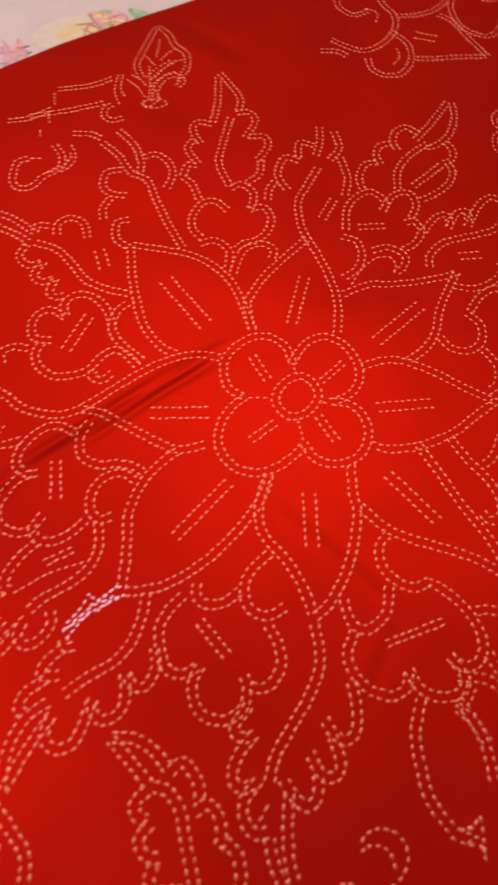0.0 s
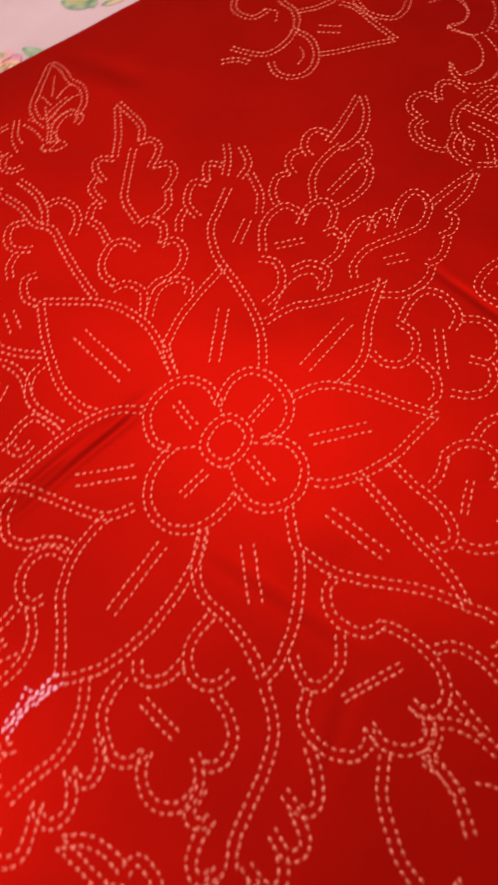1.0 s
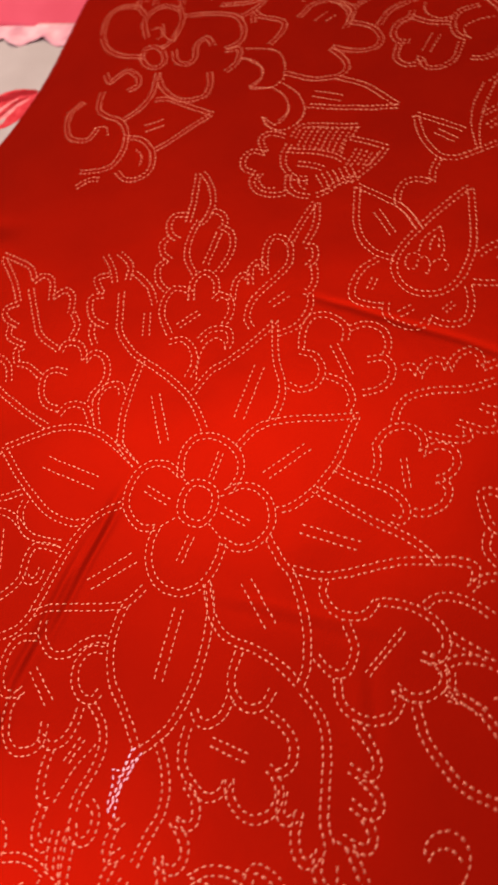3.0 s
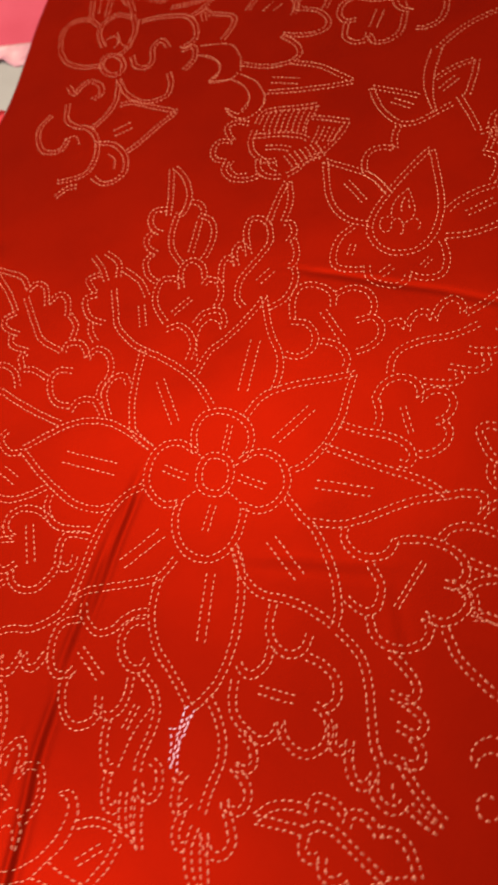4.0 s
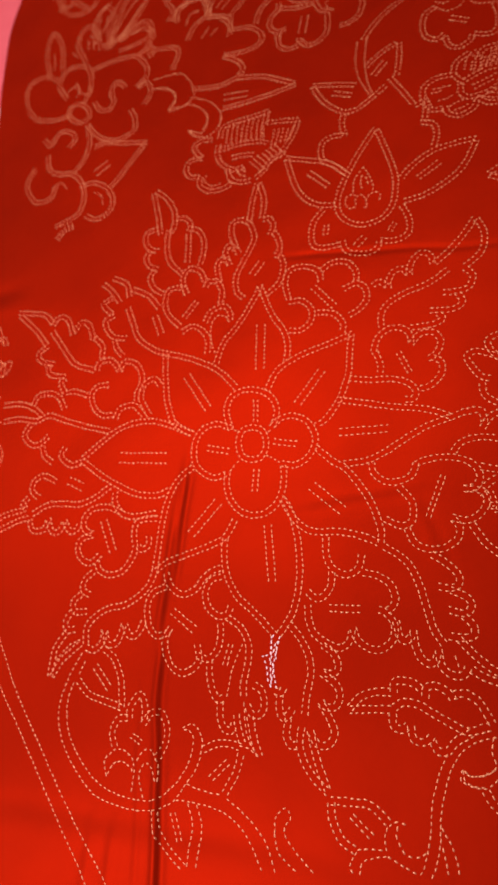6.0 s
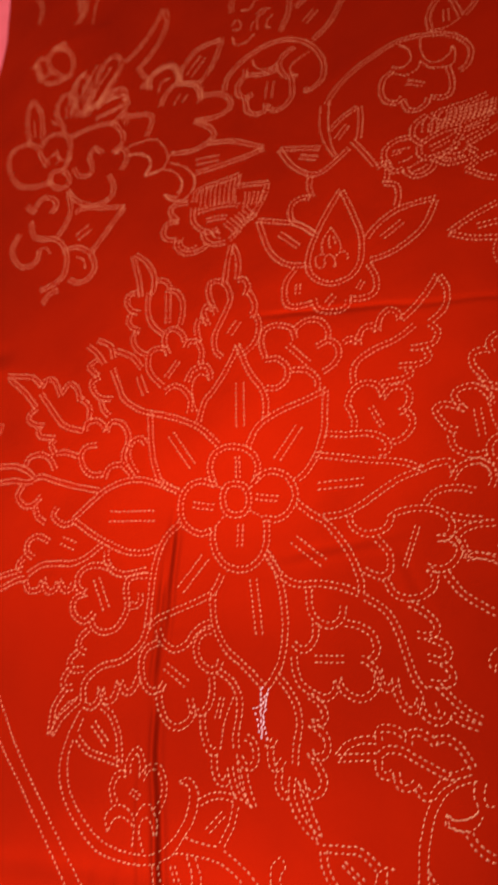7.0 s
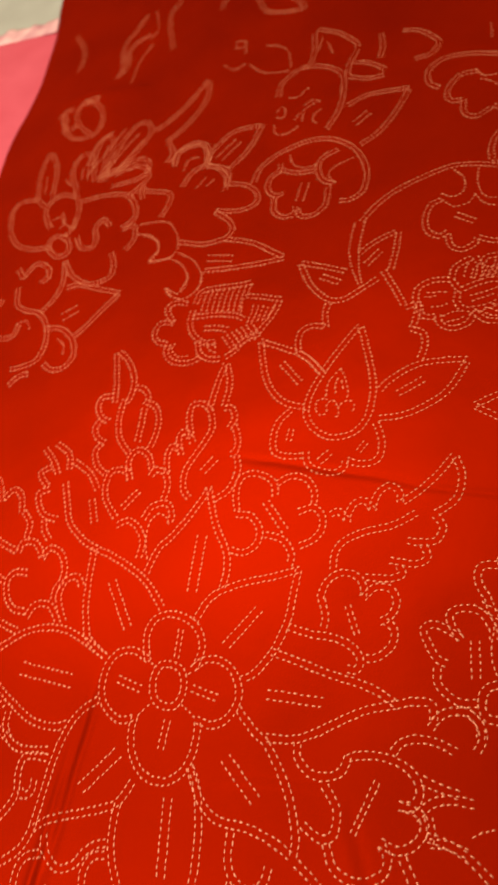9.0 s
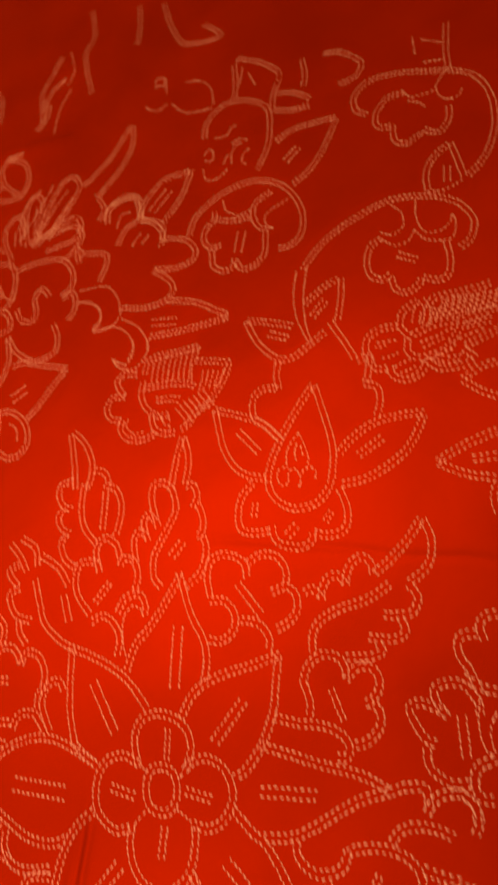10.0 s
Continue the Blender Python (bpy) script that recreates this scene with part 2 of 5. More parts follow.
def sewn(name, stitches, parent, label="", thread=THREAD):
    verts, faces = [], []
    for x, y, turn, length in stitches:
        z, gx, gy = slope(x, y)
        c, s, base = math.cos(turn), math.sin(turn), len(verts)
        shape, sides = stitch_shape(length, WIDTH * random.uniform(0.85, 1.15), HEIGHT)
        for a, b, h in shape:
            dx, dy = a * c - b * s, a * s + b * c
            verts.append(((x + dx) / 1000, (y + dy) / 1000, (z + gx * dx + gy * dy + h) / 1000))
        faces += [tuple(base + k for k in f) for f in sides]
    return part(name, mesh_of(name, verts, faces, thread), parent, label)


def motif(name, label, *rows):
    """One embroidered figure, a part of the spread; its further lines are pieces of it."""
    first = sewn(name, rows[0], spread, label)
    for row in rows[1:]:
        sewn("stitch_line", row, first)
    return first


def pale_motif(name, label, *rows):
    first = sewn(name, rows[0], spread, label, PALE_THREAD)
    for row in rows[1:]:
        sewn("stitch_line", row, first, "", PALE_THREAD)
    return first


def loose_motif(name, label, *rows):
    """The middle figure: every stitch an object of its own."""
    first = motif(name, label, rows[0][:4])
    shapes = []
    for length in (3.2, 3.7, 4.2):
        v, f = stitch_shape(length, WIDTH, HEIGHT)
        shapes.append(mesh_of("stitch", [tuple(k / 1000 for k in p) for p in v], f, THREAD))
    todo = rows[0][4:] + [s for row in rows[1:] for s in row]
    for x, y, turn, length in todo:
        z, gx, gy = slope(x, y)
        ob = part("stitch", shapes[0 if length < 3.5 else 1 if length < 4.0 else 2], first)
        up = Vector((-gx, -gy, 1)).normalized()
        along = Vector((math.cos(turn), math.sin(turn), 0))
        side = up.cross(along).normalized()
        along = side.cross(up)
        ob.matrix_local = Matrix(((along.x, side.x, up.x, x / 1000), (along.y, side.y, up.y, y / 1000), (along.z, side.z, up.z, z / 1000), (0, 0, 0, 1)))
    return first


loose_motif("flower_centre", "four round petals round a ring, stitched in peach thread",
    twin((1.1, 16.9), (10.9, 11.4), (14.2, -2.4), (9.2, -14.7), (-1, -16.6), (-10.9, -11.4), (-14.4, 2.4), (-9.4, 15), (1.1, 16.9)),
    twin((-22.1, 18.5), (-26.1, 38.1), (-21.7, 51.9), (-10.1, 58), (1.8, 57.6), (14.4, 52.5), (23.4, 43.1), (26.7, 31.2), (23.4, 18.3), (18.7, 11.9)),
    twin((21.3, 15), (31.4, 21.8), (44.3, 21.8), (55.8, 14.2), (62.6, 0.5), (61.3, -12.8), (53.5, -23.1), (41.8, -28.1), (27.7, -24.7)),
    twin((-26.8, -26.1), (-27.5, -40.7), (-23.5, -55.7), (-14.1, -67.2), (-1.7, -72.2), (11.6, -70.6), (22.5, -62.1), (28.7, -48.9), (30.3, -34.9), (29.4, -25)),
    twin((-22.1, 19.8), (-35.5, 25.9), (-48.8, 24.5), (-58, 16.7), (-61.6, 3.7), (-60.8, -11.8), (-52.4, -23.4), (-39.2, -30.2), (-26.9, -27.3)),
    single((-22.1, 19.1), (-10.7, 12.8)),
    single((19.9, 11.1), (13.7, 7.9)),
    single((27.2, -23.5), (12.2, -13.4)),
    single((-24.4, -25.9), (-12.9, -14.7)),
    twin((5.4, 46), (4.3, 20), gap=4.3),
    twin((21.3, -1.2), (46.4, -7.9), gap=5.2),
    twin((-47.8, 2), (-22.7, -5.2), gap=5.5),
    twin((3.7, -26.2), (0.3, -50.5), gap=5.2))
motif("petal", "large pointed petal outline with a pair of vein lines",
    twin((-36.4, 95.2), (-27.5, 117.8), (-16.5, 129.1), (-3.2, 146.2), (11.3, 168.9), (15.2, 178.7)),
    twin((15.2, 178.7), (18.3, 167), (26.7, 140.2), (37.8, 119.6), (41.9, 101.2), (39, 80.8)),
    twin((14.6, 130.6), (11, 76.4), gap=8.9))
motif("petal", "large pointed petal outline with a pair of vein lines",
    twin((17.5, 53.1), (27.3, 71), (40.2, 80.5), (57.7, 87.1), (76, 91.4), (92.4, 95.5), (106.9, 99.9)),
    twin((106.9, 99.9), (103.2, 78.2), (100.5, 58.6), (90.3, 33.1), (76.5, 15.2), (65.6, 8.3)),
    twin((74.6, 65.4), (47, 32.9), gap=7.2))
motif("petal", "large pointed petal outline with a pair of vein lines",
    twin((87.8, 31.1), (111.6, 24.1), (137.8, 16), (160.8, 10.4), (175.5, 4.8), (188.1, -2.7)),
    twin((188.1, -2.7), (165.8, -8.2), (144.7, -17.9), (126.7, -27.2), (109, -33.2), (86.9, -33.6)),
    twin((86.5, -2), (133.8, -5.2), gap=7.1))
motif("petal", "large pointed petal outline with a pair of vein lines",
    twin((63.4, -14.3), (77, -28.6), (89, -38.4), (101.8, -57.5), (108.9, -72.5), (113.2, -86.8), (115.2, -99.5), (114.2, -111.1)),
    twin((26.7, -58.8), (33.9, -73.6), (42.3, -85.5), (55.2, -93.6), (78.8, -96.5), (98.9, -102.6), (114.2, -111.1)),
    twin((56, -50.1), (84.5, -78.7), gap=8.4))
motif("petal", "large pointed petal outline with a pair of vein lines",
    twin((27.8, -60), (34.2, -70.9), (39, -92.1), (40.5, -118.1), (38.4, -140.9), (33, -160.4), (25.6, -172.5), (16.3, -183.4)),
    twin((-30, -91.3), (-31.7, -102), (-30.4, -122.1), (-21.3, -143.9), (-8.8, -156.7), (3, -168.7), (15.2, -183.4)),
    twin((11.9, -82.8), (14, -137.5), gap=6.8))
motif("petal", "large pointed petal outline with a pair of vein lines",
    twin((-63.4, -15.6), (-80.2, -28.8), (-90, -46.4), (-96, -69), (-99.4, -91.5), (-103.3, -116.1)),
    twin((-19.8, -74.3), (-30.6, -90.1), (-44.4, -96.2), (-67.2, -102.4), (-90.4, -109.2), (-103.3, -116.7)),
    twin((-36.6, -54.4), (-66.7, -85.2), gap=8.8))
motif("petal", "large pointed petal outline with a pair of vein lines",
    twin((-191.1, 10.8), (-169, 26.1), (-151, 36.9), (-130.4, 42.4), (-108, 41), (-86.1, 31.9), (-62.4, 18.8)),
    twin((-191, 8.9), (-168.1, -10), (-145.3, -25.3), (-123.4, -37), (-100.7, -40.2), (-89.2, -36.4)),
    twin((-145.8, 5.5), (-89.9, -2.8), gap=10.8))
motif("petal", "large pointed petal outline with a pair of vein lines",
    twin((-95, 119.1), (-73.8, 110.2), (-50.7, 98.3), (-31.7, 83.4), (-13.6, 61.3)),
    twin((-95, 119.1), (-94.6, 91.2), (-92.9, 67.2), (-88.5, 46.5), (-82.8, 33.8), (-62.4, 18.8)),
    twin((-69.7, 86.7), (-44.9, 42.9), gap=7.7))
motif("leaf", "scalloped leaf outline in double running stitch",
    twin((-163.5, 232.8), (-145.7, 219.3), (-141.7, 200.3)),
    twin((-138.1, 211.8), (-117.3, 197.1), (-103.6, 177.7)),
    twin((-176.5, 227.5), (-163.1, 212.9), (-153.6, 195.7)),
    twin((-162.9, 205.8), (-175, 198.8), (-162.4, 182.5)),
    twin((-159.4, 181), (-171.3, 174.8), (-161.9, 154.5), (-142.6, 147.1)),
    twin((-158, 147.7), (-154.9, 136), (-146, 125.4)),
    twin((-143.1, 187.6), (-136.2, 166.3), (-127.4, 143.6), (-107.5, 125.4), (-90.8, 116.8)),
    twin((-108.6, 169.3), (-100.3, 142.4), gap=6.5))
motif("leaf", "scalloped leaf outline in double running stitch",
    twin((-291.9, 213.6), (-255.7, 203.1), (-241.8, 187.9)),
    twin((-289, 208.8), (-262.2, 180.2), (-247.2, 158.2)),
    twin((-241.6, 184.7), (-235, 194.1), (-222, 189.4), (-213.1, 165.7)),
    twin((-212.5, 170.1), (-202.1, 180.7), (-191, 172.7), (-185.8, 153.4)),
    twin((-184.4, 156.8), (-173.5, 143.9), (-173.8, 126.4)),
    twin((-247.2, 158.2), (-257.8, 149.9), (-252.3, 138.9), (-234.7, 132.9)),
    twin((-244, 132.7), (-239.4, 119.9), (-219.1, 113.5)),
    twin((-219, 112), (-224.8, 106), (-218.1, 93.2)),
    twin((-241.2, 176.8), (-222.3, 147.4), (-206.8, 126.9), (-180.1, 114)))
motif("three_lobed_blossom", "three-lobed blossom outline in double running stitch",
    twin((-178.6, 113.7), (-176.6, 122.7), (-163.4, 124.1), (-154.5, 115.8), (-150.7, 106.4)),
    twin((-150.7, 106.4), (-144.4, 117.9), (-130.8, 113.5), (-123, 98.5), (-123.6, 86.9)),
    twin((-162.8, 93.4), (-177.3, 93.6), (-184.3, 83.7), (-179.4, 67.6), (-169.1, 58.2), (-154.9, 56.2)),
    twin((-100.9, 81.6), (-107.7, 90.5), (-118.8, 86.6), (-123.6, 73.2), (-118.8, 59.5), (-112, 47)),
    twin((-123.6, 86.2), (-128.5, 76.9), (-128.4, 66)),
    twin((-153.4, 50.6), (-147.9, 61.7), (-131.9, 63.3), (-118.8, 48.9)),
    twin((-218.1, 93.2), (-205.3, 92.8), (-188, 84.5)))
motif("leaf", "scalloped leaf outline in double running stitch",
    twin((-300.3, 91.8), (-277.9, 89.7), (-258.5, 81), (-245.4, 68.7)),
    twin((-298.4, 71.3), (-276.4, 70.9), (-254.3, 64.8), (-236.3, 68.5), (-217.9, 60.3), (-190.3, 48.5), (-156.6, 36.5)),
    twin((-258.8, 85.4), (-254.1, 95.2), (-238.8, 96.5), (-225.3, 88.2), (-217, 71.9)),
    twin((-261.7, 61.2), (-267.8, 50.4), (-259.3, 38), (-247.1, 35.9), (-234.2, 45.3)),
    twin((-243.1, 32.6), (-238.6, 20.4), (-227.8, 11.4)),
    twin((-213.4, 27.6), (-217.9, 17.8), (-205.1, 5.9), (-190.9, 6.9)))
motif("leaf", "scalloped leaf outline in double running stitch",
    twin((-221.5, -10.3), (-237.2, -2.2), (-249.4, -6.9), (-250.8, -17.7), (-241.5, -26.7)),
    twin((-254.8, -24.2), (-260.9, -30.4), (-256.7, -37.9)),
    twin((-257.5, -37.2), (-281.6, -40.4), (-300.3, -48.2)),
    twin((-299.2, -59), (-280.4, -53.8), (-263.2, -48.4), (-249.5, -47.7)),
    twin((-248.3, -43.4), (-230.1, -35.8), (-210.2, -36.6), (-189.9, -39.4), (-170.9, -33.4), (-154.8, -23.9)),
    twin((-251.5, -49.3), (-246.4, -61.1), (-233.5, -62), (-227.8, -51.1)),
    twin((-227.8, -51.1), (-222.1, -65.2), (-212.3, -64.6), (-207.9, -54.8)),
    twin((-207.9, -54.8), (-201.2, -66.6), (-193, -66.4), (-189.1, -59)),
    twin((-206.5, -11.3), (-187.1, -21.7), gap=8))
motif("lobed_blossom", "round-lobed blossom outline in double running stitch",
    twin((-149.3, -30.9), (-149.1, -43.1), (-138.3, -56.5), (-121.4, -59.9), (-99.6, -58.1)),
    twin((-173.1, -72.4), (-182.7, -67.6), (-184.5, -56), (-175.2, -46.9), (-157.7, -46.2), (-141, -54.4)),
    twin((-173.1, -73.6), (-185.8, -76.8), (-190.1, -86.3), (-185, -96.8), (-174.2, -102), (-162, -93)),
    twin((-167, -101), (-163.5, -110), (-153.1, -115.5), (-138.4, -113.1), (-127.7, -100.7), (-124.5, -93.2)),
    twin((-124.5, -91.4), (-126.5, -76.8), (-124, -66.7), (-115, -63.7), (-99.7, -64.5)),
    twin((-109.9, -81.1), (-110.6, -90.2), (-117.6, -93.9), (-122.6, -88.8)),
    twin((-161.4, -60.1), (-148.9, -94.4), gap=7.4))
motif("leaf", "scalloped leaf outline in double running stitch",
    twin((-170, -111), (-179, -118), (-181.3, -127.9), (-172, -133.8)),
    twin((-182.5, -131.7), (-191.3, -139.3), (-188.4, -148.4), (-174.1, -149)),
    twin((-191.7, -147.5), (-198.5, -156.8), (-196.1, -165.2), (-185.8, -164.9)),
    twin((-195.4, -166.3), (-207.1, -180.5), (-210.3, -193.5), (-212, -210.6)),
    twin((-210.8, -208.6), (-200.6, -194.1), (-190.1, -185.8), (-178.9, -178.2)),
    single((-206.4, -193.8), (-194.8, -181.3), (-179, -174.4)),
    twin((-102.7, -114.6), (-111.4, -131.7), (-131.8, -145), (-152.4, -148.1), (-168.7, -157), (-174.8, -166.8), (-174.3, -181.6)),
    twin((-173.7, -182.7), (-164.8, -185.4), (-156.8, -178.6), (-155.2, -166.1)),
    twin((-154.6, -168.3), (-150.6, -181.2), (-140.7, -178.7), (-134.1, -162.4)),
    twin((-133.5, -163.5), (-128.6, -174.4), (-120.1, -173.4), (-112.8, -161)))
motif("three_lobed_blossom", "three-lobed blossom outline in double running stitch",
    twin((-90.7, -132.1), (-104.7, -136.7), (-110.3, -149.5), (-108.6, -165.5), (-100.9, -175.9), (-90.2, -174.1), (-87.2, -169.7)),
    twin((-86, -169.3), (-91.5, -180.6), (-89.4, -194.9), (-82.7, -205.7), (-73.1, -209.7), (-62.3, -205.9), (-57.5, -197.9), (-59.9, -184.4)),
    twin((-58.6, -195.4), (-49.7, -198.9), (-40.6, -192.6), (-36.6, -179.6), (-37.1, -167)),
    twin((-85.2, -154.3), (-61.2, -173.7), gap=6.5),
    twin((-90.5, -119.1), (-86.5, -131.4), (-74.8, -140), (-61.1, -136.5), (-52.6, -126.7), (-43, -120.7), (-33.7, -118.5)),
    twin((-34.6, -126.4), (-45.8, -130), (-51.4, -141.6), (-47.9, -154.4), (-39.1, -161.8), (-30.1, -161.5), (-25.7, -152.7)))
motif("leaf", "scalloped leaf outline in double running stitch",
    twin((-29.7, -163.6), (-16.5, -174.6), (-10.7, -187.8), (-11.2, -203.2), (-15.9, -219.5), (-16.3, -233.4)),
    single((-15.6, -187), (-25.4, -207.1), (-32.1, -231.8)),
    twin((-47.6, -200), (-47.6, -213), (-45.3, -224.1), (-40.3, -232.8), (-33.7, -231.2)),
    twin((-37.6, -233.8), (-38.2, -246.3), (-35, -255.5), (-28.2, -258), (-25.2, -251.3)),
    twin((-27, -186.7), (-33.5, -206.6), gap=4.1),
    twin((-23.3, -244.6), (-21.8, -256), (-18, -269.4)),
    twin((-10.9, -247.3), (-8.3, -263.1), (-3.3, -279.4)),
    single((-15.9, -235.7), (-15.1, -256.2), (-10.8, -269.6), (-3.3, -279.4)),
    single((-22.1, -269.3), (-12, -272.6), (-3.4, -279.8)),
    twin((-7.1, -221.8), (0.4, -227.3), (2.2, -238.8), (-2, -245.9), (-9.2, -245.1), (-13.9, -237.7)))
motif("leaf", "scalloped leaf outline in double running stitch",
    twin((11.3, -226.9), (17.3, -229.1), (21.3, -223.8)),
    twin((16.7, -229.9), (15.3, -240.7), (18.2, -248.9), (23.4, -246.4), (27.5, -240.8)),
    twin((22.7, -249.5), (20.6, -261.8), (23.9, -269.7), (30.8, -269.4)),
    twin((34.1, -255.7), (31.4, -268.6), (34.5, -282.3), (42, -294.1), (52.7, -304.5)),
    twin((41.2, -258.5), (42.9, -271), (46.6, -285.9), (52.7, -304.1)),
    twin((27.7, -173.2), (36.6, -184.9), (43.4, -199.6), (44.6, -213.6), (40.5, -229.3), (36.8, -247.9)),
    twin((53.9, -215), (62.7, -221.4), (68, -230.6), (64.5, -240.2), (56.6, -241.6), (50.3, -235.6)),
    twin((51.5, -238.7), (58.1, -250), (61.2, -260.9), (56, -269.3), (46.9, -269), (41.1, -259.4)),
    twin((55.8, -192), (65, -199.6), (68.3, -210.4), (63.3, -215.6), (54.5, -214.2)))
motif("three_lobed_blossom", "three-lobed blossom outline in double running stitch",
    twin((45.3, -158), (45.6, -171.2), (49.7, -182.1), (59, -190.3), (69.5, -195.3), (78.8, -191.3), (83.1, -179.9)),
    twin((83.1, -179.9), (86.9, -190), (95.7, -197.1), (106.2, -197.8), (115.7, -190.7), (118.2, -179.4), (112.8, -169.6), (104.7, -165.1)),
    twin((96.6, -134.2), (108.2, -137.9), (117.6, -145.2), (121.4, -156.2), (118.4, -164.4), (112.1, -167.7)),
    twin((64.5, -162.1), (92.8, -165.1), gap=5.8),
    twin((119.7, -175.8), (121.2, -188.9), (125.9, -192.4), (131.6, -188.3), (134, -182)),
    twin((132.6, -185.1), (133.8, -198.8), (138.7, -209), (146.3, -210.3), (150.2, -202.6)),
    twin((150.6, -200), (152.1, -213.3), (159, -220.2), (167.8, -220.3), (172.5, -213.7)),
    twin((65.8, -100.2), (65.2, -115.7), (69.7, -127.9), (80.8, -134.6), (92, -130.8), (97.2, -116.7)),
    twin((69.3, -131.4), (67, -143.7), (59.9, -151.9), (52.1, -152.7), (44.9, -145)))
motif("leaf", "scalloped leaf outline in double running stitch",
    twin((116.4, -112.9), (133.7, -127.8), (141.4, -144.7), (145.4, -165.4), (149.7, -185.6), (156.4, -197.7)),
    twin((155.1, -123.8), (166.2, -131.9), (174.3, -142.3), (173.3, -150.7), (165.1, -152.7), (155.3, -149.9)),
    twin((165.9, -153.8), (177.6, -160.5), (181.5, -167.3), (175.4, -173.6), (161.5, -169.6)),
    twin((173.8, -175.3), (180.7, -184.4), (179, -191.4), (169.9, -192.5), (160.3, -190.4)),
    twin((168, -193.2), (176.8, -204.4), (187.9, -215.5), (199.3, -223)),
    twin((173.8, -216.4), (183.1, -222.9), (196.3, -227.9)),
    single((163.3, -205.3), (165, -216.3)))
motif("lobed_blossom", "round-lobed blossom outline in double running stitch",
    twin((113.5, -35.1), (113.9, -45.1), (123.1, -54.7), (135.7, -56.6), (147.6, -51.9), (152.8, -40.3)),
    twin((135, -61.8), (144.6, -76.4), (143.3, -91.8), (135.1, -96.9), (125.6, -93.1), (118.7, -88)),
    twin((137.4, -98.7), (142.8, -112), (152.5, -118.6), (165.8, -119.2), (177.8, -112.8), (180.9, -102.7), (175.7, -94)),
    twin((175.7, -94), (188.4, -97.7), (199.6, -92.7), (206.5, -82.6), (203.4, -73.5), (188.3, -69.7)),
    twin((152, -42.9), (163.6, -39.3), (183.4, -40.4), (198.4, -47.7), (204.1, -59.1), (199.5, -68.8), (188.8, -69.8)),
    twin((174.1, -55.5), (156, -92.9), gap=4),
    twin((206, -52.1), (218, -55.9), (232.6, -59.6)),
    twin((209.4, -74.9), (210.9, -84.1), (209.3, -91.9)),
    single((248.1, -141.5), (252.2, -133.9), (252.4, -128.1), (258.9, -134.2), (265.7, -142.3)))
motif("scroll", "curling scroll stem in running stitch",
    single((183.3, -264.8), (180.2, -275.8), (181.9, -284.4), (177.4, -289.7), (166.2, -292.5), (158.4, -290.7)),
    single((157.2, -287.6), (155.2, -293.8), (161.2, -298.6), (171.1, -300.3), (179.6, -295.9), (185.3, -288.4)),
    single((191.3, -267.5), (187.7, -276.8), (188.9, -283.1), (196.4, -283.3)),
    twin((171.6, -301.8), (175.8, -310.2), (183.6, -317), (189.6, -319.3)))
motif("petal", "rounded petal outlines in double running stitch",
    twin((212.3, -17.2), (221.8, -7.2), (235.9, -3.9), (246.4, -10.8), (248.9, -21.1), (243.7, -31.4)),
    twin((199.6, -75.9), (213.4, -65.6), (227.6, -62.7), (242.6, -64.1)),
    single((238.5, -83.8), (246.8, -79.5), (255.6, -77.2)),
    twin((191, -101.5), (200.5, -119), (212.5, -130.5), (226, -140), (239, -143.2), (250.5, -143.4), (257.5, -138.2)),
    twin((209.5, -90.6), (222, -90.4), (236.2, -94.4)),
    twin((207.8, -87), (217.4, -88.9), (229.3, -93.1), (239.8, -100.3), (249.9, -109.4)),
    single((248.6, -141.5), (252.3, -135), (252.5, -127.7)),
    single((254.4, -144.4), (257.1, -137.5), (262.4, -139.7), (267.7, -144.1)))
motif("scroll", "curling scroll stem in running stitch",
    single((211.8, -182.8), (211.7, -178), (216.2, -170.5), (224.4, -166.7), (232, -168.5), (237.1, -175.4), (237.7, -184.6), (234.7, -194.6), (231, -201.6), (229.9, -209.5), (227.4, -214.6), (221.6, -216), (217.1, -212.6), (216.3, -207.7), (218.9, -203), (223.1, -201.4), (228.2, -203.8)),
    single((214.8, -186.9), (216.1, -181.8), (221.8, -177.3), (227.8, -176.5), (235.5, -182)),
    single((231.1, -203.1), (241.3, -200.6)),
    single((230.9, -209.8), (241.8, -208.6)))
motif("leaf", "scalloped leaf outline in double running stitch",
    twin((74.8, -242.8), (85.3, -234.1), (99, -230.9), (111.5, -231.5)),
    twin((74.7, -243.7), (91.2, -243.5), (109.7, -244.3)),
    twin((111.9, -232), (113, -224.2), (120.6, -222.8), (129.3, -225.9), (134.1, -230.5)),
    twin((135.9, -236.1), (138.4, -228.6), (146.2, -228.1), (154.2, -233.2), (157.9, -240.1)),
    twin((157.4, -235.1), (167.2, -234.3), (176.7, -241.4), (181.9, -252.7), (184.3, -258.1)),
    twin((110.8, -243.1), (119.2, -239.2), (130.2, -241.4), (142, -248.7), (155.5, -257), (163.9, -261), (171.2, -260.5), (184.4, -257.3)),
    twin((109.4, -246.9), (109, -256.2), (115.4, -258.9), (121.8, -255.4)),
    twin((122.5, -256.7), (123.1, -265), (129.6, -268.5), (136.3, -265.4), (138.7, -261.4)),
    twin((137.7, -267.5), (141, -274.5), (148.3, -274.7), (154.8, -268.8), (169, -261.2)))
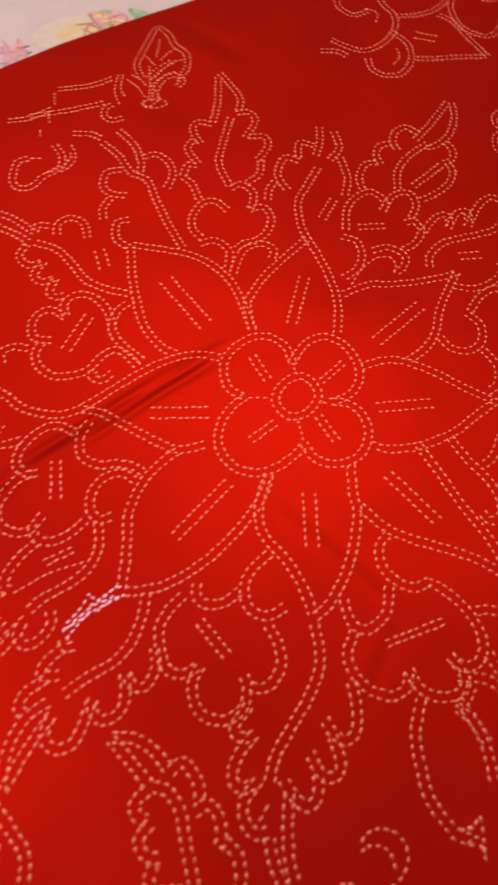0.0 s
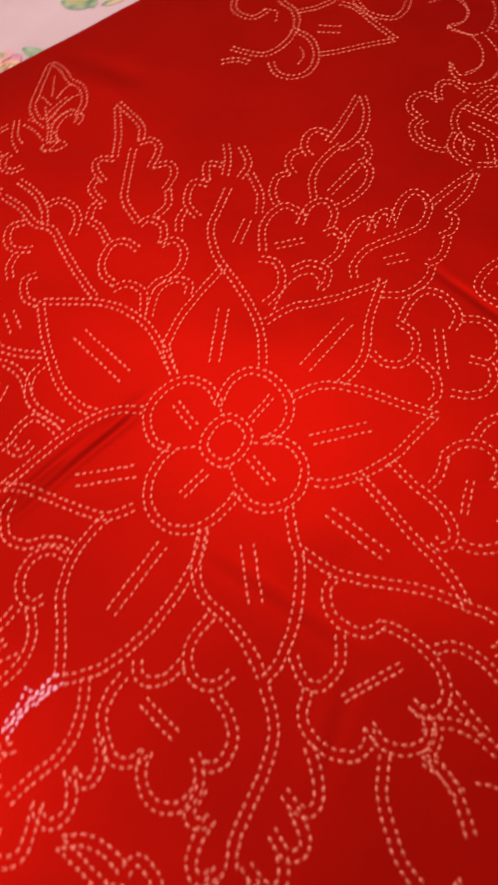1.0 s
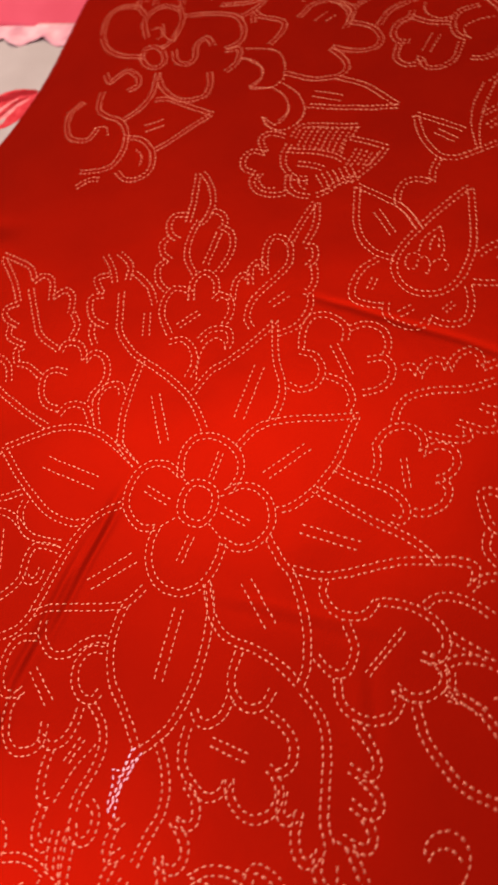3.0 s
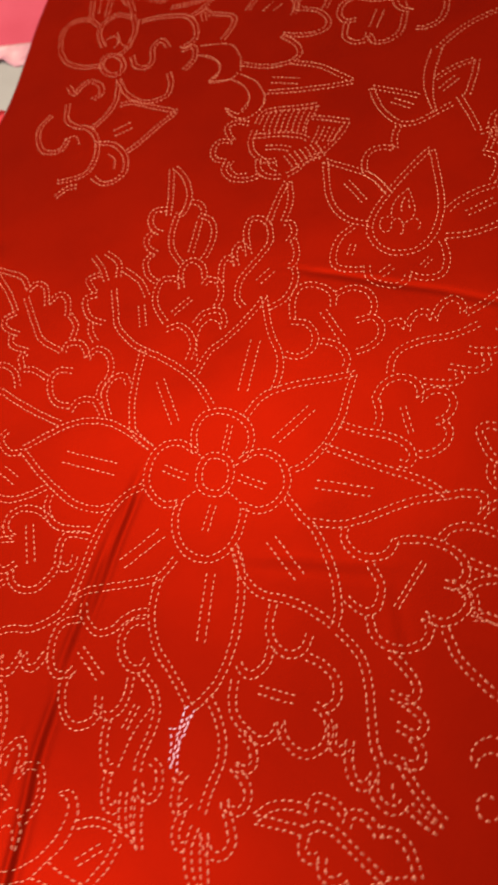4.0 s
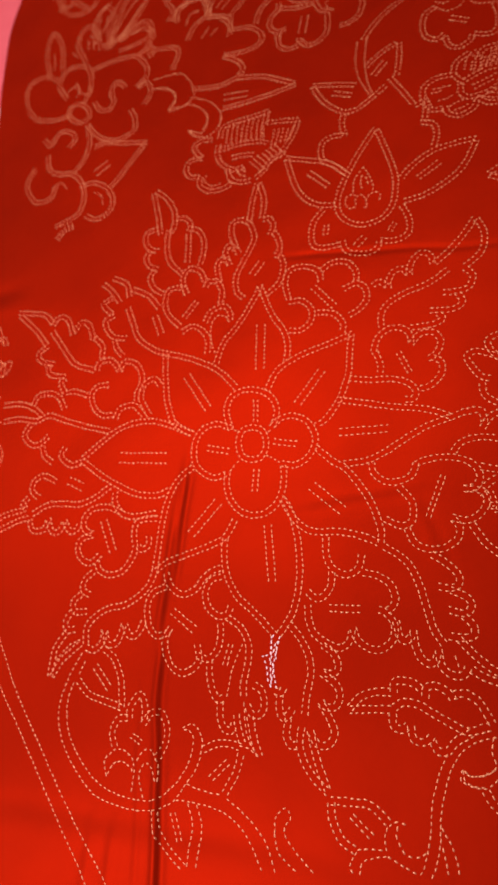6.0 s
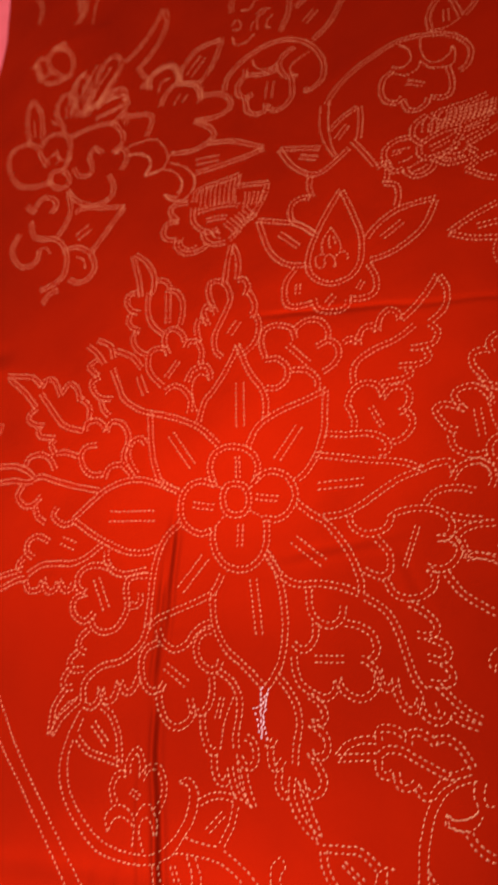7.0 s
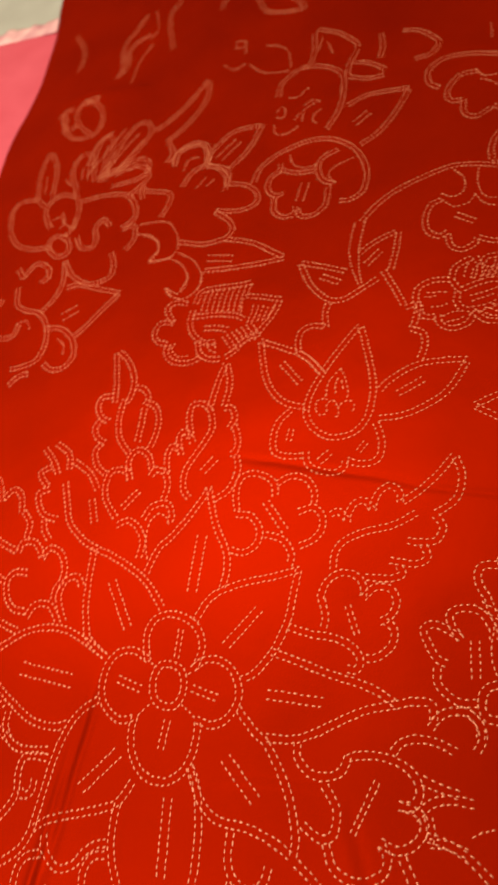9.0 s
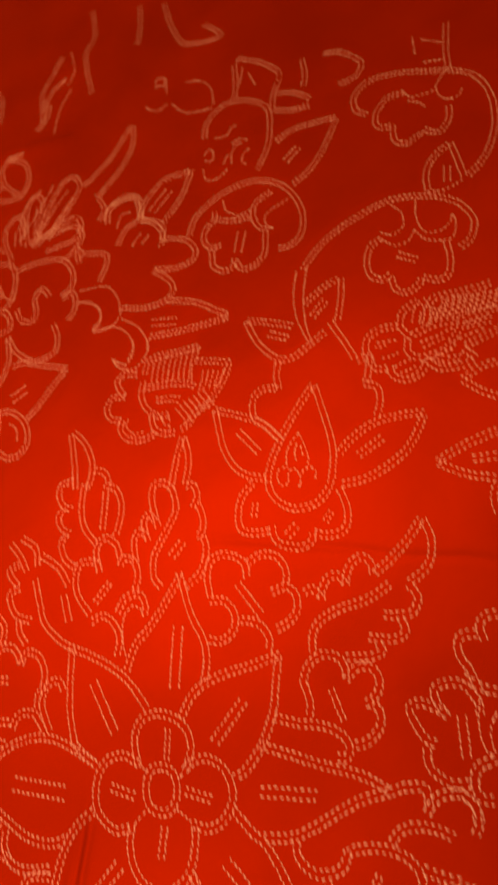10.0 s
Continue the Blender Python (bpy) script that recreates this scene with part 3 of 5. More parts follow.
motif("stem", "curving stem in running stitch",
    single((147.9, -276.7), (140.2, -289.6), (132.4, -309.4), (128.5, -328.5), (124.6, -342.6), (120.4, -353.3), (115.8, -358.9)),
    single((184.6, -265.7), (169.7, -268.9), (157.9, -276.1), (148.6, -288.2), (142.3, -302.9), (136.9, -320.5), (134.1, -337.7), (129.4, -351.7), (125.4, -358.7)),
    single((136.7, -326.9), (143.1, -340.9), (145.5, -358.2)),
    single((135.6, -339.2), (137.7, -358.4)),
    single((157.5, -288), (158, -295), (164.4, -298.9), (173.7, -299.8)),
    single((157.5, -288), (163.5, -292), (172, -291.3), (181.4, -286.9)))
motif("leaf", "scalloped leaf outline in double running stitch",
    twin((54, -309.7), (71.4, -310.6), (84.7, -312.3), (92.8, -319), (98.5, -325.1)),
    twin((54.4, -310.5), (54.4, -322.5), (60.2, -336.2), (71, -343.7)),
    single((96.1, -327.1), (93.6, -335.9), (94.9, -345.3)),
    single((72, -342.9), (83.1, -342), (92.6, -342.7)),
    twin((69.4, -319.7), (84.9, -334.8), gap=4.1),
    single((97.5, -326.3), (104.4, -323.6), (111.9, -325.5)),
    single((104, -326.3), (103, -333.9), (107.5, -344.3), (116.9, -346.1), (124.5, -343)),
    single((94.7, -346.4), (105.4, -352.5), (116, -357.4)),
    single((70.9, -344.5), (65.4, -353.2), (67.7, -359.9)),
    single((72.1, -359.8), (75.4, -351.2), (84.6, -347.7), (94.7, -346.4)),
    single((6.4, -333.4), (8.3, -321.7), (17, -315.7), (20.2, -322.5), (15.4, -328.6), (16.1, -336.9), (25, -348.2), (37.2, -359.8)),
    single((6.4, -333.4), (8.3, -345.3), (14.7, -353), (23.9, -360.1)))
motif("border_line", "pair of long straight border rows",
    single((-315.4, -97.4), (-278.7, -161.2), (-250.9, -215.9), (-219.7, -264.5), (-183.3, -320.6), (-150.6, -364.7), (-130.6, -393.4)),
    single((-315.8, -127.2), (-287.8, -176.2), (-267.7, -215.1), (-239.2, -257.6), (-195.5, -326.4), (-169.6, -365.1), (-152.1, -394.2)))
motif("scroll", "curling scroll stem in running stitch",
    single((-177.9, -187.7), (-190.4, -208.2), (-198.8, -231.6), (-197.8, -252.5), (-186.3, -277.3), (-164, -303.5), (-148.8, -312.1), (-127.2, -317.9), (-104.1, -319.7), (-87.8, -315), (-79.6, -309.8), (-70.2, -298.6), (-60.8, -287.4), (-54.8, -269.3), (-57.6, -257.9), (-64.4, -252.2), (-73.3, -255.1)),
    single((-185.2, -213.6), (-190.7, -232), (-187.1, -257.2), (-172.3, -281.8), (-151.9, -300.5), (-125, -310), (-101.3, -311.5), (-81.5, -300.3), (-67.6, -282), (-63.2, -265), (-66.8, -257.6), (-73.3, -256.1)),
    twin((-153.6, -185.6), (-143, -195.1), (-135.5, -213.1), (-133.5, -238.8)),
    single((-173.9, -194.7), (-180.9, -209.2)),
    twin((-180.8, -211.8), (-168, -225), (-149.7, -231.7), (-132.9, -237.8)),
    twin((-163.2, -200), (-146.2, -221.5), gap=5.5))
motif("three_lobed_blossom", "three-lobed blossom outline in double running stitch",
    twin((-125.3, -246.3), (-124.1, -235.8), (-115.4, -226.9), (-110.2, -236.4), (-110.3, -250.6)),
    twin((-127, -245.7), (-137.5, -247.7), (-142.1, -259), (-139, -270.4)),
    twin((-111.4, -251.5), (-105.1, -243.7), (-95.4, -242.2), (-89.3, -251.3), (-89, -264.3), (-97, -279.6)),
    single((-146.8, -292.8), (-148.8, -279.9), (-136.1, -271.4), (-123.4, -277.2), (-119.5, -288.2), (-122.8, -308.3)),
    single((-145.7, -291.5), (-140, -283.3), (-131.4, -281.6), (-123.4, -286.3), (-120.6, -291.8)),
    single((-117.2, -281.9), (-111.5, -273.8), (-103.1, -272.6), (-96, -283.2), (-96.2, -297.5)),
    single((-110.6, -309.7), (-114.4, -294.1), (-111.6, -285.2), (-107.1, -283), (-101.6, -288.5), (-97.8, -298.8)),
    twin((-123.5, -260.1), (-112, -266.9), gap=4.1))
motif("leaf", "scalloped leaf outline in double running stitch",
    twin((-54.4, -272.5), (-41.4, -267.9), (-28.3, -268.3), (-18.6, -271.6)),
    twin((-19.9, -275.9), (-24.9, -290.2), (-36.1, -307.1)),
    single((-70.2, -298.6), (-55.1, -304), (-39.6, -306.7)),
    twin((-31.6, -281.8), (-49, -295.9), gap=4.8),
    single((-79.7, -311.1), (-61.7, -313.3), (-38.2, -319.3), (-22.3, -330.4), (-12.8, -343.6), (-4.9, -361.5)),
    single((-33.7, -309.7), (-17.2, -321.8), (-2.2, -338.7), (6, -361.3)))
motif("leaf", "scalloped leaf outline in double running stitch",
    twin((-99.2, -319.7), (-96.7, -335.4), (-85.3, -349), (-71.6, -360.6)),
    single((-68.6, -313.7), (-64.4, -328.9), (-67.6, -346.3), (-70.1, -362.1)),
    single((-60.7, -314.6), (-56.2, -332.2), (-62.5, -362)),
    twin((-82.5, -320.1), (-75.8, -343.5), gap=4.2))
motif("leaf", "scalloped leaf outline in double running stitch",
    twin((17.8, 316.8), (12.5, 298), (7.7, 275.4), (5.4, 260.2)),
    twin((19.8, 314.5), (24.5, 290), (20.7, 263.3)),
    twin((-7.5, 225.2), (-14.5, 250.5), (-13.7, 267.7), (-3.8, 270.2), (6.8, 261.3), (11.2, 242.8), (6.3, 228.8), (-3.4, 212.6), (-11.7, 196.2), (-11.4, 177.7), (-2.7, 166)),
    twin((-18.4, 213.1), (-23.1, 231.2), (-17.8, 239.8), (-10, 230.5)),
    twin((-30.9, 194), (-33.5, 213.5), (-28.3, 223.5), (-18.2, 216.8)),
    twin((22, 262.9), (30.1, 261.9), (33.9, 249.8), (27.7, 237.8)),
    twin((34.2, 243.5), (39.6, 226.6), (37.3, 213.8), (30.6, 212.7)),
    twin((39.6, 210.1), (42.4, 196), (35.8, 176), (20.1, 164.4)),
    twin((18.4, 208), (5.5, 193), gap=7))
motif("three_lobed_blossom", "three-lobed blossom outline in double running stitch",
    twin((-69.8, 188.2), (-74.6, 197.5), (-90.7, 199.3), (-96.4, 185.9), (-92.7, 167.7), (-77.7, 148.2)),
    twin((-70.4, 188.2), (-75, 209.9), (-66.3, 221.5), (-53, 213.4), (-48.1, 198.5)),
    twin((-48.2, 191.8), (-43.8, 198.3), (-32.8, 194.3), (-28.4, 181.1), (-30.8, 166)),
    twin((-76.4, 141.3), (-63.3, 145.8), (-50.9, 136.6), (-45.3, 124.4), (-46.5, 108.1)),
    twin((-49.1, 146.8), (-40.6, 160.4), (-26.2, 162.5), (-19.4, 152.1), (-20.2, 142)),
    single((-37.9, 108.1), (-42.2, 127.1), (-40.9, 143.9), (-33.4, 152.3), (-25.3, 149.4), (-20, 140.9)),
    twin((-73.6, 158.6), (-57.4, 177.7), gap=5.5))
motif("leaf", "scalloped leaf outline in double running stitch",
    twin((-113.7, 342.1), (-108.7, 316), (-105.2, 294.4), (-103.9, 276.9)),
    twin((-110.5, 344), (-96.7, 329.4), (-85.9, 306.9), (-86.2, 286), (-91, 276)),
    twin((-105.9, 287.4), (-119.7, 285), (-122.8, 273.4), (-116.1, 260.7), (-105.8, 256)),
    twin((-115.8, 259.3), (-121.9, 249.6), (-116.6, 237.4), (-106.1, 231)),
    twin((-109.9, 230.5), (-115.9, 221.1), (-109.9, 204.9), (-97.6, 195.2)),
    twin((-92.3, 283), (-95.2, 259.4), (-90.7, 236.1), (-76.4, 217.5)),
    twin((-82.6, 296.1), (-71.3, 291.8), (-64.8, 280.3), (-68.4, 271.1)),
    twin((-66.1, 276.4), (-55.4, 270.2), (-49.1, 255.3), (-50, 237.2), (-54.5, 222.2)),
    twin((-67.5, 269.7), (-69.4, 228.6), gap=5.8))
motif("lobed_blossom", "round-lobed blossom outline in double running stitch",
    twin((46.1, 153.4), (43, 170.5), (46.2, 186.2), (57.5, 191.1), (71.7, 187.1), (79.6, 178.4), (81.5, 165.8)),
    twin((81.6, 180), (94.7, 187), (109.6, 183.5), (117.4, 171.4), (117.1, 159)),
    twin((103.2, 152.4), (116.8, 156.3), (125.3, 147.9), (124.9, 135.1), (116.8, 125.8), (104.5, 120.2)),
    twin((72.5, 162.6), (94, 132.9), gap=6.3),
    twin((45.3, 150.8), (60.1, 148.4), (68.8, 135.8), (67, 122.7), (55.9, 114.6), (42.6, 117.1)),
    twin((74.5, 131), (89.8, 127.2), (99.2, 114.9), (98.5, 103.8)))
motif("leaf", "scalloped leaf outline in double running stitch",
    twin((239.2, 203.1), (225.9, 186.4), (209.5, 170.7), (193.3, 159)),
    twin((240, 201.5), (244.4, 182.8), (238.7, 162.1), (221.4, 149.1)),
    twin((192.7, 159.2), (191.6, 170.4), (182.1, 175.3), (172.1, 165), (169.1, 151.6)),
    twin((168.8, 153.7), (163.1, 161.4), (153.5, 159.3), (148.2, 149.2), (147.6, 140.6)),
    twin((147, 144.8), (139.9, 152.1), (131.3, 149)),
    twin((206.3, 150), (185.3, 139.1), (162, 133.4), (144.4, 124.7), (137.3, 114), (136.6, 99.2)),
    twin((221.3, 148.4), (227, 137.6), (221.3, 126.1), (207.6, 124.6), (197, 126.1)),
    twin((211, 122.4), (214.1, 111.9), (204.6, 106.1), (181.9, 109.3)),
    twin((191, 105.1), (193, 97), (181.2, 93.6), (162.8, 94.9)))
motif("lobed_blossom", "round-lobed blossom outline in double running stitch",
    twin((126.3, 76.1), (132.1, 90.7), (143.1, 97.7), (155.7, 95.9), (162.2, 86.8), (161.8, 76.2)),
    twin((127.4, 75.9), (131.3, 62.5), (130.3, 50.5)),
    twin((161.9, 77.4), (171.9, 86.3), (184.1, 84.7), (188.9, 74.2), (183.5, 63.2), (174.7, 57.9)),
    twin((178.8, 60), (187, 52.2), (183.9, 39.1), (172.7, 30.8), (163.6, 29.7)),
    twin((149.5, 70.9), (158.1, 46.4), gap=4.5),
    twin((100.3, 51.9), (119.9, 46.5), (138.9, 44.4), (154.1, 37.6), (160.2, 28.1), (157, 20.5), (148.2, 21.6)))
motif("stem", "curving stem in running stitch",
    twin((188.1, -2.7), (200.1, 0.1), (213.8, -0.9), (214.9, -14.4)),
    twin((215.2, -12.8), (223.7, -6.1), (236.2, -4.1)),
    twin((185.1, -36.4), (191.8, -28.8), (203.2, -25.4), (217.5, -26.8), (230.8, -32.4)))
motif("small_flower", "small dense flower in peach running stitch",
    twin((267.9, 105.9), (256.4, 105), (251.8, 97.3), (254.3, 86.7), (259.3, 79)),
    twin((272.4, 100.1), (270.8, 110.8), (276.3, 118.1), (287, 119.8)),
    twin((237, 47.1), (231, 57.3), (230.2, 66.6), (239.3, 71.1), (251.6, 69.2), (260, 58.1), (260.8, 46.3)),
    twin((237.9, 47.9), (226.4, 54.7), (216.3, 57.9), (209.6, 52.9), (213.3, 42), (219, 32.1), (226.8, 28.8)),
    twin((218.9, 25.5), (218.7, 14.9), (224.9, 7.3), (234.9, 1.7), (248.8, 2.3)),
    twin((247.3, 47.6), (246.6, 18.2), gap=6.2),
    twin((258.3, 80.3), (261.6, 67.9), (266.8, 57.8)),
    twin((252.4, 74.5), (267.4, 65.7), (277, 63.2)),
    single((273.4, 49.7), (266.7, 38.4), (266.3, 25.2), (269.6, 21.4)),
    single((262, 58), (258.4, 38.7), (260.9, 23.5), (268, 18.9)),
    twin((267, 17.8), (253.6, 12.5), (249.4, 1.6), (253, -7.4), (263.8, -9.2)),
    twin((240.6, -4.9), (247.5, -12.7), (247.2, -23.3)))
motif("teardrop", "teardrop outline with a tiny scrolled sprig inside",
    twin((156.1, 348.3), (147.4, 337.7), (132.4, 316.3), (119.3, 294.9), (109.2, 273.4), (105.4, 254.1), (110.7, 238.9), (123, 228), (138.7, 225.4), (153.3, 230.8), (163.2, 243.9), (168.1, 264), (168.8, 283.5), (164.2, 311.6), (159, 335.4), (156.1, 348.3)),
    single((137.5, 300), (126.5, 284.9), (123.8, 267.6)),
    single((137.5, 300), (143, 285), (145.4, 272.1), (143.2, 264.6)),
    single((135.1, 289.3), (132.7, 278.2), (134.3, 269.4)),
    single((139.3, 285.7), (140.6, 274)),
    single((114.8, 254.4), (118.9, 249.3), (124.4, 251.3), (125.6, 260.6), (130.7, 264.3), (135.7, 257.9), (136.6, 247.8), (132.2, 246.3)),
    single((135.5, 255.2), (141.4, 262.6), (148.4, 262.7), (151.6, 255.5), (148.5, 250.5)),
    single((114.9, 255.5), (115.3, 263.9), (121, 266.9), (128, 264.7)))
motif("bud_petal", "petal of the teardrop bud in double stitch",
    twin((52.4, 340), (76.9, 329.1), (97.1, 319.2), (109.9, 308.4), (119.9, 294.8)),
    twin((53.6, 338.5), (57.4, 317.8), (62.3, 294.5), (72.3, 275.7), (86.2, 263.8), (105.6, 258)),
    twin((77.5, 311.2), (98.5, 285.5), gap=5.8))
motif("bud_petal", "petal of the teardrop bud in double stitch",
    twin((254.9, 299.2), (236.5, 300.4), (214.4, 298.8), (197, 291.7), (181.1, 279.7), (174, 270.8)),
    twin((254.7, 298.1), (243.6, 277.9), (231.8, 263.5), (212.9, 251.5), (194.6, 244.6), (172.4, 242.6)),
    twin((191.9, 267.9), (216.5, 282.1), gap=6.3))
motif("bud_petal", "petal of the teardrop bud in double stitch",
    twin((90.5, 256.3), (78.7, 242.9), (74.7, 223.6), (78.7, 211.2), (92.3, 207.4), (105.8, 207.9)),
    twin((107.1, 211.9), (109.6, 199.5), (119.7, 192.2), (133.6, 189.6), (142.6, 194.1), (144.9, 203.1)),
    twin((145.3, 201.5), (157.2, 197.5), (169.9, 199), (176.2, 206.9), (176.3, 224), (170.7, 240.7)),
    twin((92.4, 236.5), (89.6, 221.6), gap=4.9),
    twin((130.9, 211.1), (119.1, 200), gap=6.3),
    twin((162.6, 219), (155.1, 208.5), gap=4.6))
motif("bud_petal", "petal of the teardrop bud in double stitch",
    twin((119.9, 294.8), (105.5, 312.2), (95.5, 321.9), (93.2, 337.2), (98.4, 349.4), (110.4, 352.6), (121.8, 349.1)),
    twin((121.8, 349.1), (119.8, 365.3), (123.1, 380.8)),
    twin((90.3, 437.1), (117.2, 427.7), (140.8, 417.8)),
    twin((90.3, 435.8), (101, 409), (112.4, 393), (123.8, 383.2), (138.4, 381.9), (155.4, 391.7), (174.9, 404.9)),
    twin((113.5, 415.6), (135.7, 403.6), gap=6.3),
    twin((154.3, 440.5), (167, 451.1), (179.4, 458.2), (194, 463.4)),
    twin((194.5, 462.5), (191.6, 437.6), (185.8, 412.1)),
    twin((160.7, 423.8), (176.8, 441.5), gap=6.4),
    twin((178.5, 413.3), (189.4, 389.7), (199.3, 366.4)),
    twin((200.3, 365), (211.3, 366.3), (209.5, 349.4), (205.1, 338.2)),
    twin((204.7, 339.5), (216.1, 332.3), (217.1, 318), (212.2, 302.7)))
motif("petal", "large pointed petal outline with a pair of vein lines",
    twin((258.8, 251.1), (283.2, 262.4), (314, 271.9)),
    twin((258.6, 250.1), (280.5, 236.8), (306.3, 228.4)),
    twin((287.6, 249.1), (309.9, 248.6), gap=5.7),
    twin((304.7, 227.1), (299.6, 213), (300.4, 197.3)),
    twin((292.2, 324.8), (304.6, 312), (319.3, 301.8)),
    twin((292.2, 325.3), (308.3, 334.1), (325.6, 337.2)))
motif("scroll", "curling scroll stem in running stitch",
    single((160.2, 488.7), (154.1, 454.5), (153.4, 420.2), (158.5, 394.3)),
    single((148.2, 484.8), (143.2, 454.6), (144.4, 427.8), (151.6, 403.8), (156.5, 391.5)),
    twin((155, 484.4), (163.1, 495.2), (179.2, 512.7), (201.2, 527), (228.8, 538.6), (255.6, 545.6), (283.3, 540.8), (308.2, 530), (323.7, 513.1), (330, 492.5), (322.6, 473.2), (310.3, 465.9)))
motif("three_lobed_blossom", "three-lobed blossom outline in double running stitch",
    twin((239.6, 498.7), (227.9, 492.8), (221.9, 474.5), (224.1, 457.8), (235, 449.2), (245.1, 454.6)),
    twin((243.4, 449.6), (246.5, 434.5), (256.7, 428.5), (268.2, 434), (272.7, 442.8)),
    twin((272.5, 441.5), (288.7, 435), (298, 441.1), (301.7, 458.2), (300.5, 478.6)),
    twin((252.6, 474.7), (271.5, 462.2), gap=6.1),
    single((253.6, 538.7), (262.9, 525.1), (262.4, 507.6), (250.7, 500.3), (237.2, 508.2)),
    single((239, 498.8), (251.8, 486.3), (266.3, 489.7), (273.3, 499.8)),
    single((278.7, 536.3), (276.7, 513.2), (282.7, 495.4), (295.3, 491.4), (306.8, 498.5), (311.1, 509.3)),
    single((272.3, 500.8), (281.4, 485.8), (296.4, 479.8), (307.9, 481.2), (313.2, 497.9), (311.1, 509.3)))
motif("leaf", "scalloped leaf outline in double running stitch",
    twin((322.9, 601.1), (305.6, 589.3), (294.2, 569.9), (292.5, 545.2)),
    twin((323.5, 600.9), (327.2, 573.4), (329.6, 550.3)),
    single((291.7, 543.9), (309.9, 541.4), (329.4, 548.8)),
    twin((315.6, 571.5), (312.4, 550.3), gap=6.5))
motif("scroll", "curling scroll stem in running stitch",
    twin((243.5, 675.1), (231.7, 686.2), (232.7, 708.4), (248.7, 723.6), (274.8, 724.9), (302.3, 717), (340, 701.6), (361.2, 684.9), (371.5, 657), (371.9, 623.5), (363.5, 590.8), (348.7, 565.4), (333.8, 551.8)))
motif("three_lobed_blossom", "three-lobed blossom outline in double running stitch",
    twin((286.5, 691.5), (267.4, 689.9), (254, 672.5), (251.5, 656.1), (259.3, 647.8), (269.9, 648.6)),
    twin((268.6, 647.4), (268.9, 625.4), (281.2, 617.3), (298.1, 627.2)),
    twin((299.6, 629.9), (314.8, 620.5), (327, 635.5), (330, 655.3)),
    single((331.2, 702.9), (320.5, 683.7), (326.2, 665.5), (339.9, 662.2), (347.4, 672.7)),
    single((285, 694.8), (291.6, 683), (303.5, 679.7), (319, 681.7)),
    single((289, 677.1), (299.2, 671), (306.9, 660.8)))
motif("leaf", "scalloped leaf outline in double running stitch",
    twin((135.6, 675.6), (158.4, 686.5), (182.2, 686.8), (209.4, 684.7)),
    twin((209.2, 683), (192.2, 646.6), (172.3, 618.2), (151.6, 603.9)),
    twin((145.3, 641), (163.2, 657.8), gap=7.8))
motif("scroll", "curling scroll stem in running stitch",
    twin((25.2, 571.1), (33.1, 595.3), (57.6, 614.4), (88.2, 625.3), (115.1, 623.5), (141.1, 605.1), (156.4, 576.8), (160.2, 549.3), (154.3, 527.9), (141.1, 519.7), (128.4, 520.5)))
motif("three_lobed_blossom", "three-lobed blossom outline in double running stitch",
    twin((57.3, 595), (55.7, 583), (45.7, 573.7), (43.5, 557.3), (52.3, 544.9), (66, 545.6)),
    twin((52.9, 539.2), (54, 519.3), (65.2, 509.1), (77.2, 511), (79.6, 523.5)),
    twin((80.8, 517.7), (87.6, 505.8), (102, 505.5), (114.2, 518.6), (116.8, 545.8)),
    twin((89.4, 557.6), (83.1, 527.9), gap=8.8),
    single((68.1, 608.3), (71.2, 592.9), (84.8, 582.6), (101.9, 584.4)),
    twin((57.1, 585), (77.7, 575.9), (100.1, 574.3)),
    twin((126.3, 602.7), (109, 594.4), (102.9, 577.5), (109.4, 557.6), (123.5, 548.4)),
    single((145.2, 584.7), (125, 576.8), (116.5, 567.4), (120.5, 554.1), (126.8, 549.7)))
motif("scroll", "curling scroll stem in running stitch",
    twin((45.8, 715.3), (49.1, 738), (63.8, 756.4), (79.1, 762.8), (105, 755.7), (127.4, 734.6), (130.2, 705.2), (125, 670.7), (111, 640.6)),
    single((59.2, 710), (74, 708.9), (81.7, 720), (89, 719.9)),
    single((80.9, 692.2), (92, 697.2), (102.5, 690.3)),
    single((45.5, 687.3), (51.5, 694.3), (57.4, 687.4), (55, 674.6), (45.4, 678.1)),
    single((43.8, 665.1), (47.3, 647.7), (61.7, 645.2), (76.3, 655)),
    single((69.4, 664.7), (77, 680)),
    single((80.1, 660.8), (82.1, 682.6), (95.4, 691.3)),
    single((98.3, 654), (92.9, 660.5), (96.2, 672.7), (105.6, 678.2)))
motif("small_flower", "small dense flower in peach running stitch",
    twin((88.5, 826.9), (89.7, 790.2), (86.7, 766.4)),
    single((99.7, 816.5), (94.9, 787.9)),
    single((106.8, 803), (114.8, 779.1)),
    twin((92.6, 835.5), (122.4, 816.4), (143.4, 791.4), (146.4, 780)),
    twin((146.2, 775.1), (137.8, 754.2), (134.2, 727)),
    twin((136.3, 726.1), (160.3, 716), (181.1, 716.6)),
    twin((141.3, 752.7), (162.1, 743.7), (181.7, 725.7)),
    twin((176.4, 796.3), (178.1, 770.6), (175, 747.6)),
    twin((216.5, 734.1), (237.1, 739.1), (245.6, 757.1), (237.1, 772.7)))
motif("curl", "small irregular single-row curls",
    single((-24, 835.2), (-11.5, 835), (-9.2, 844.8), (-21.8, 850.4), (-24.1, 838.5)),
    single((-9.2, 844.8), (-7.1, 817.2)),
    single((-37.4, 803.9), (-23, 790.6), (-10.8, 792.7), (-5.2, 797.6)),
    single((1.3, 792.7), (17.4, 772.7), (33.1, 766.2), (58.6, 763.5)),
    single((21.3, 825.8), (41.3, 819), (54.5, 800.7), (59.4, 768.1)))
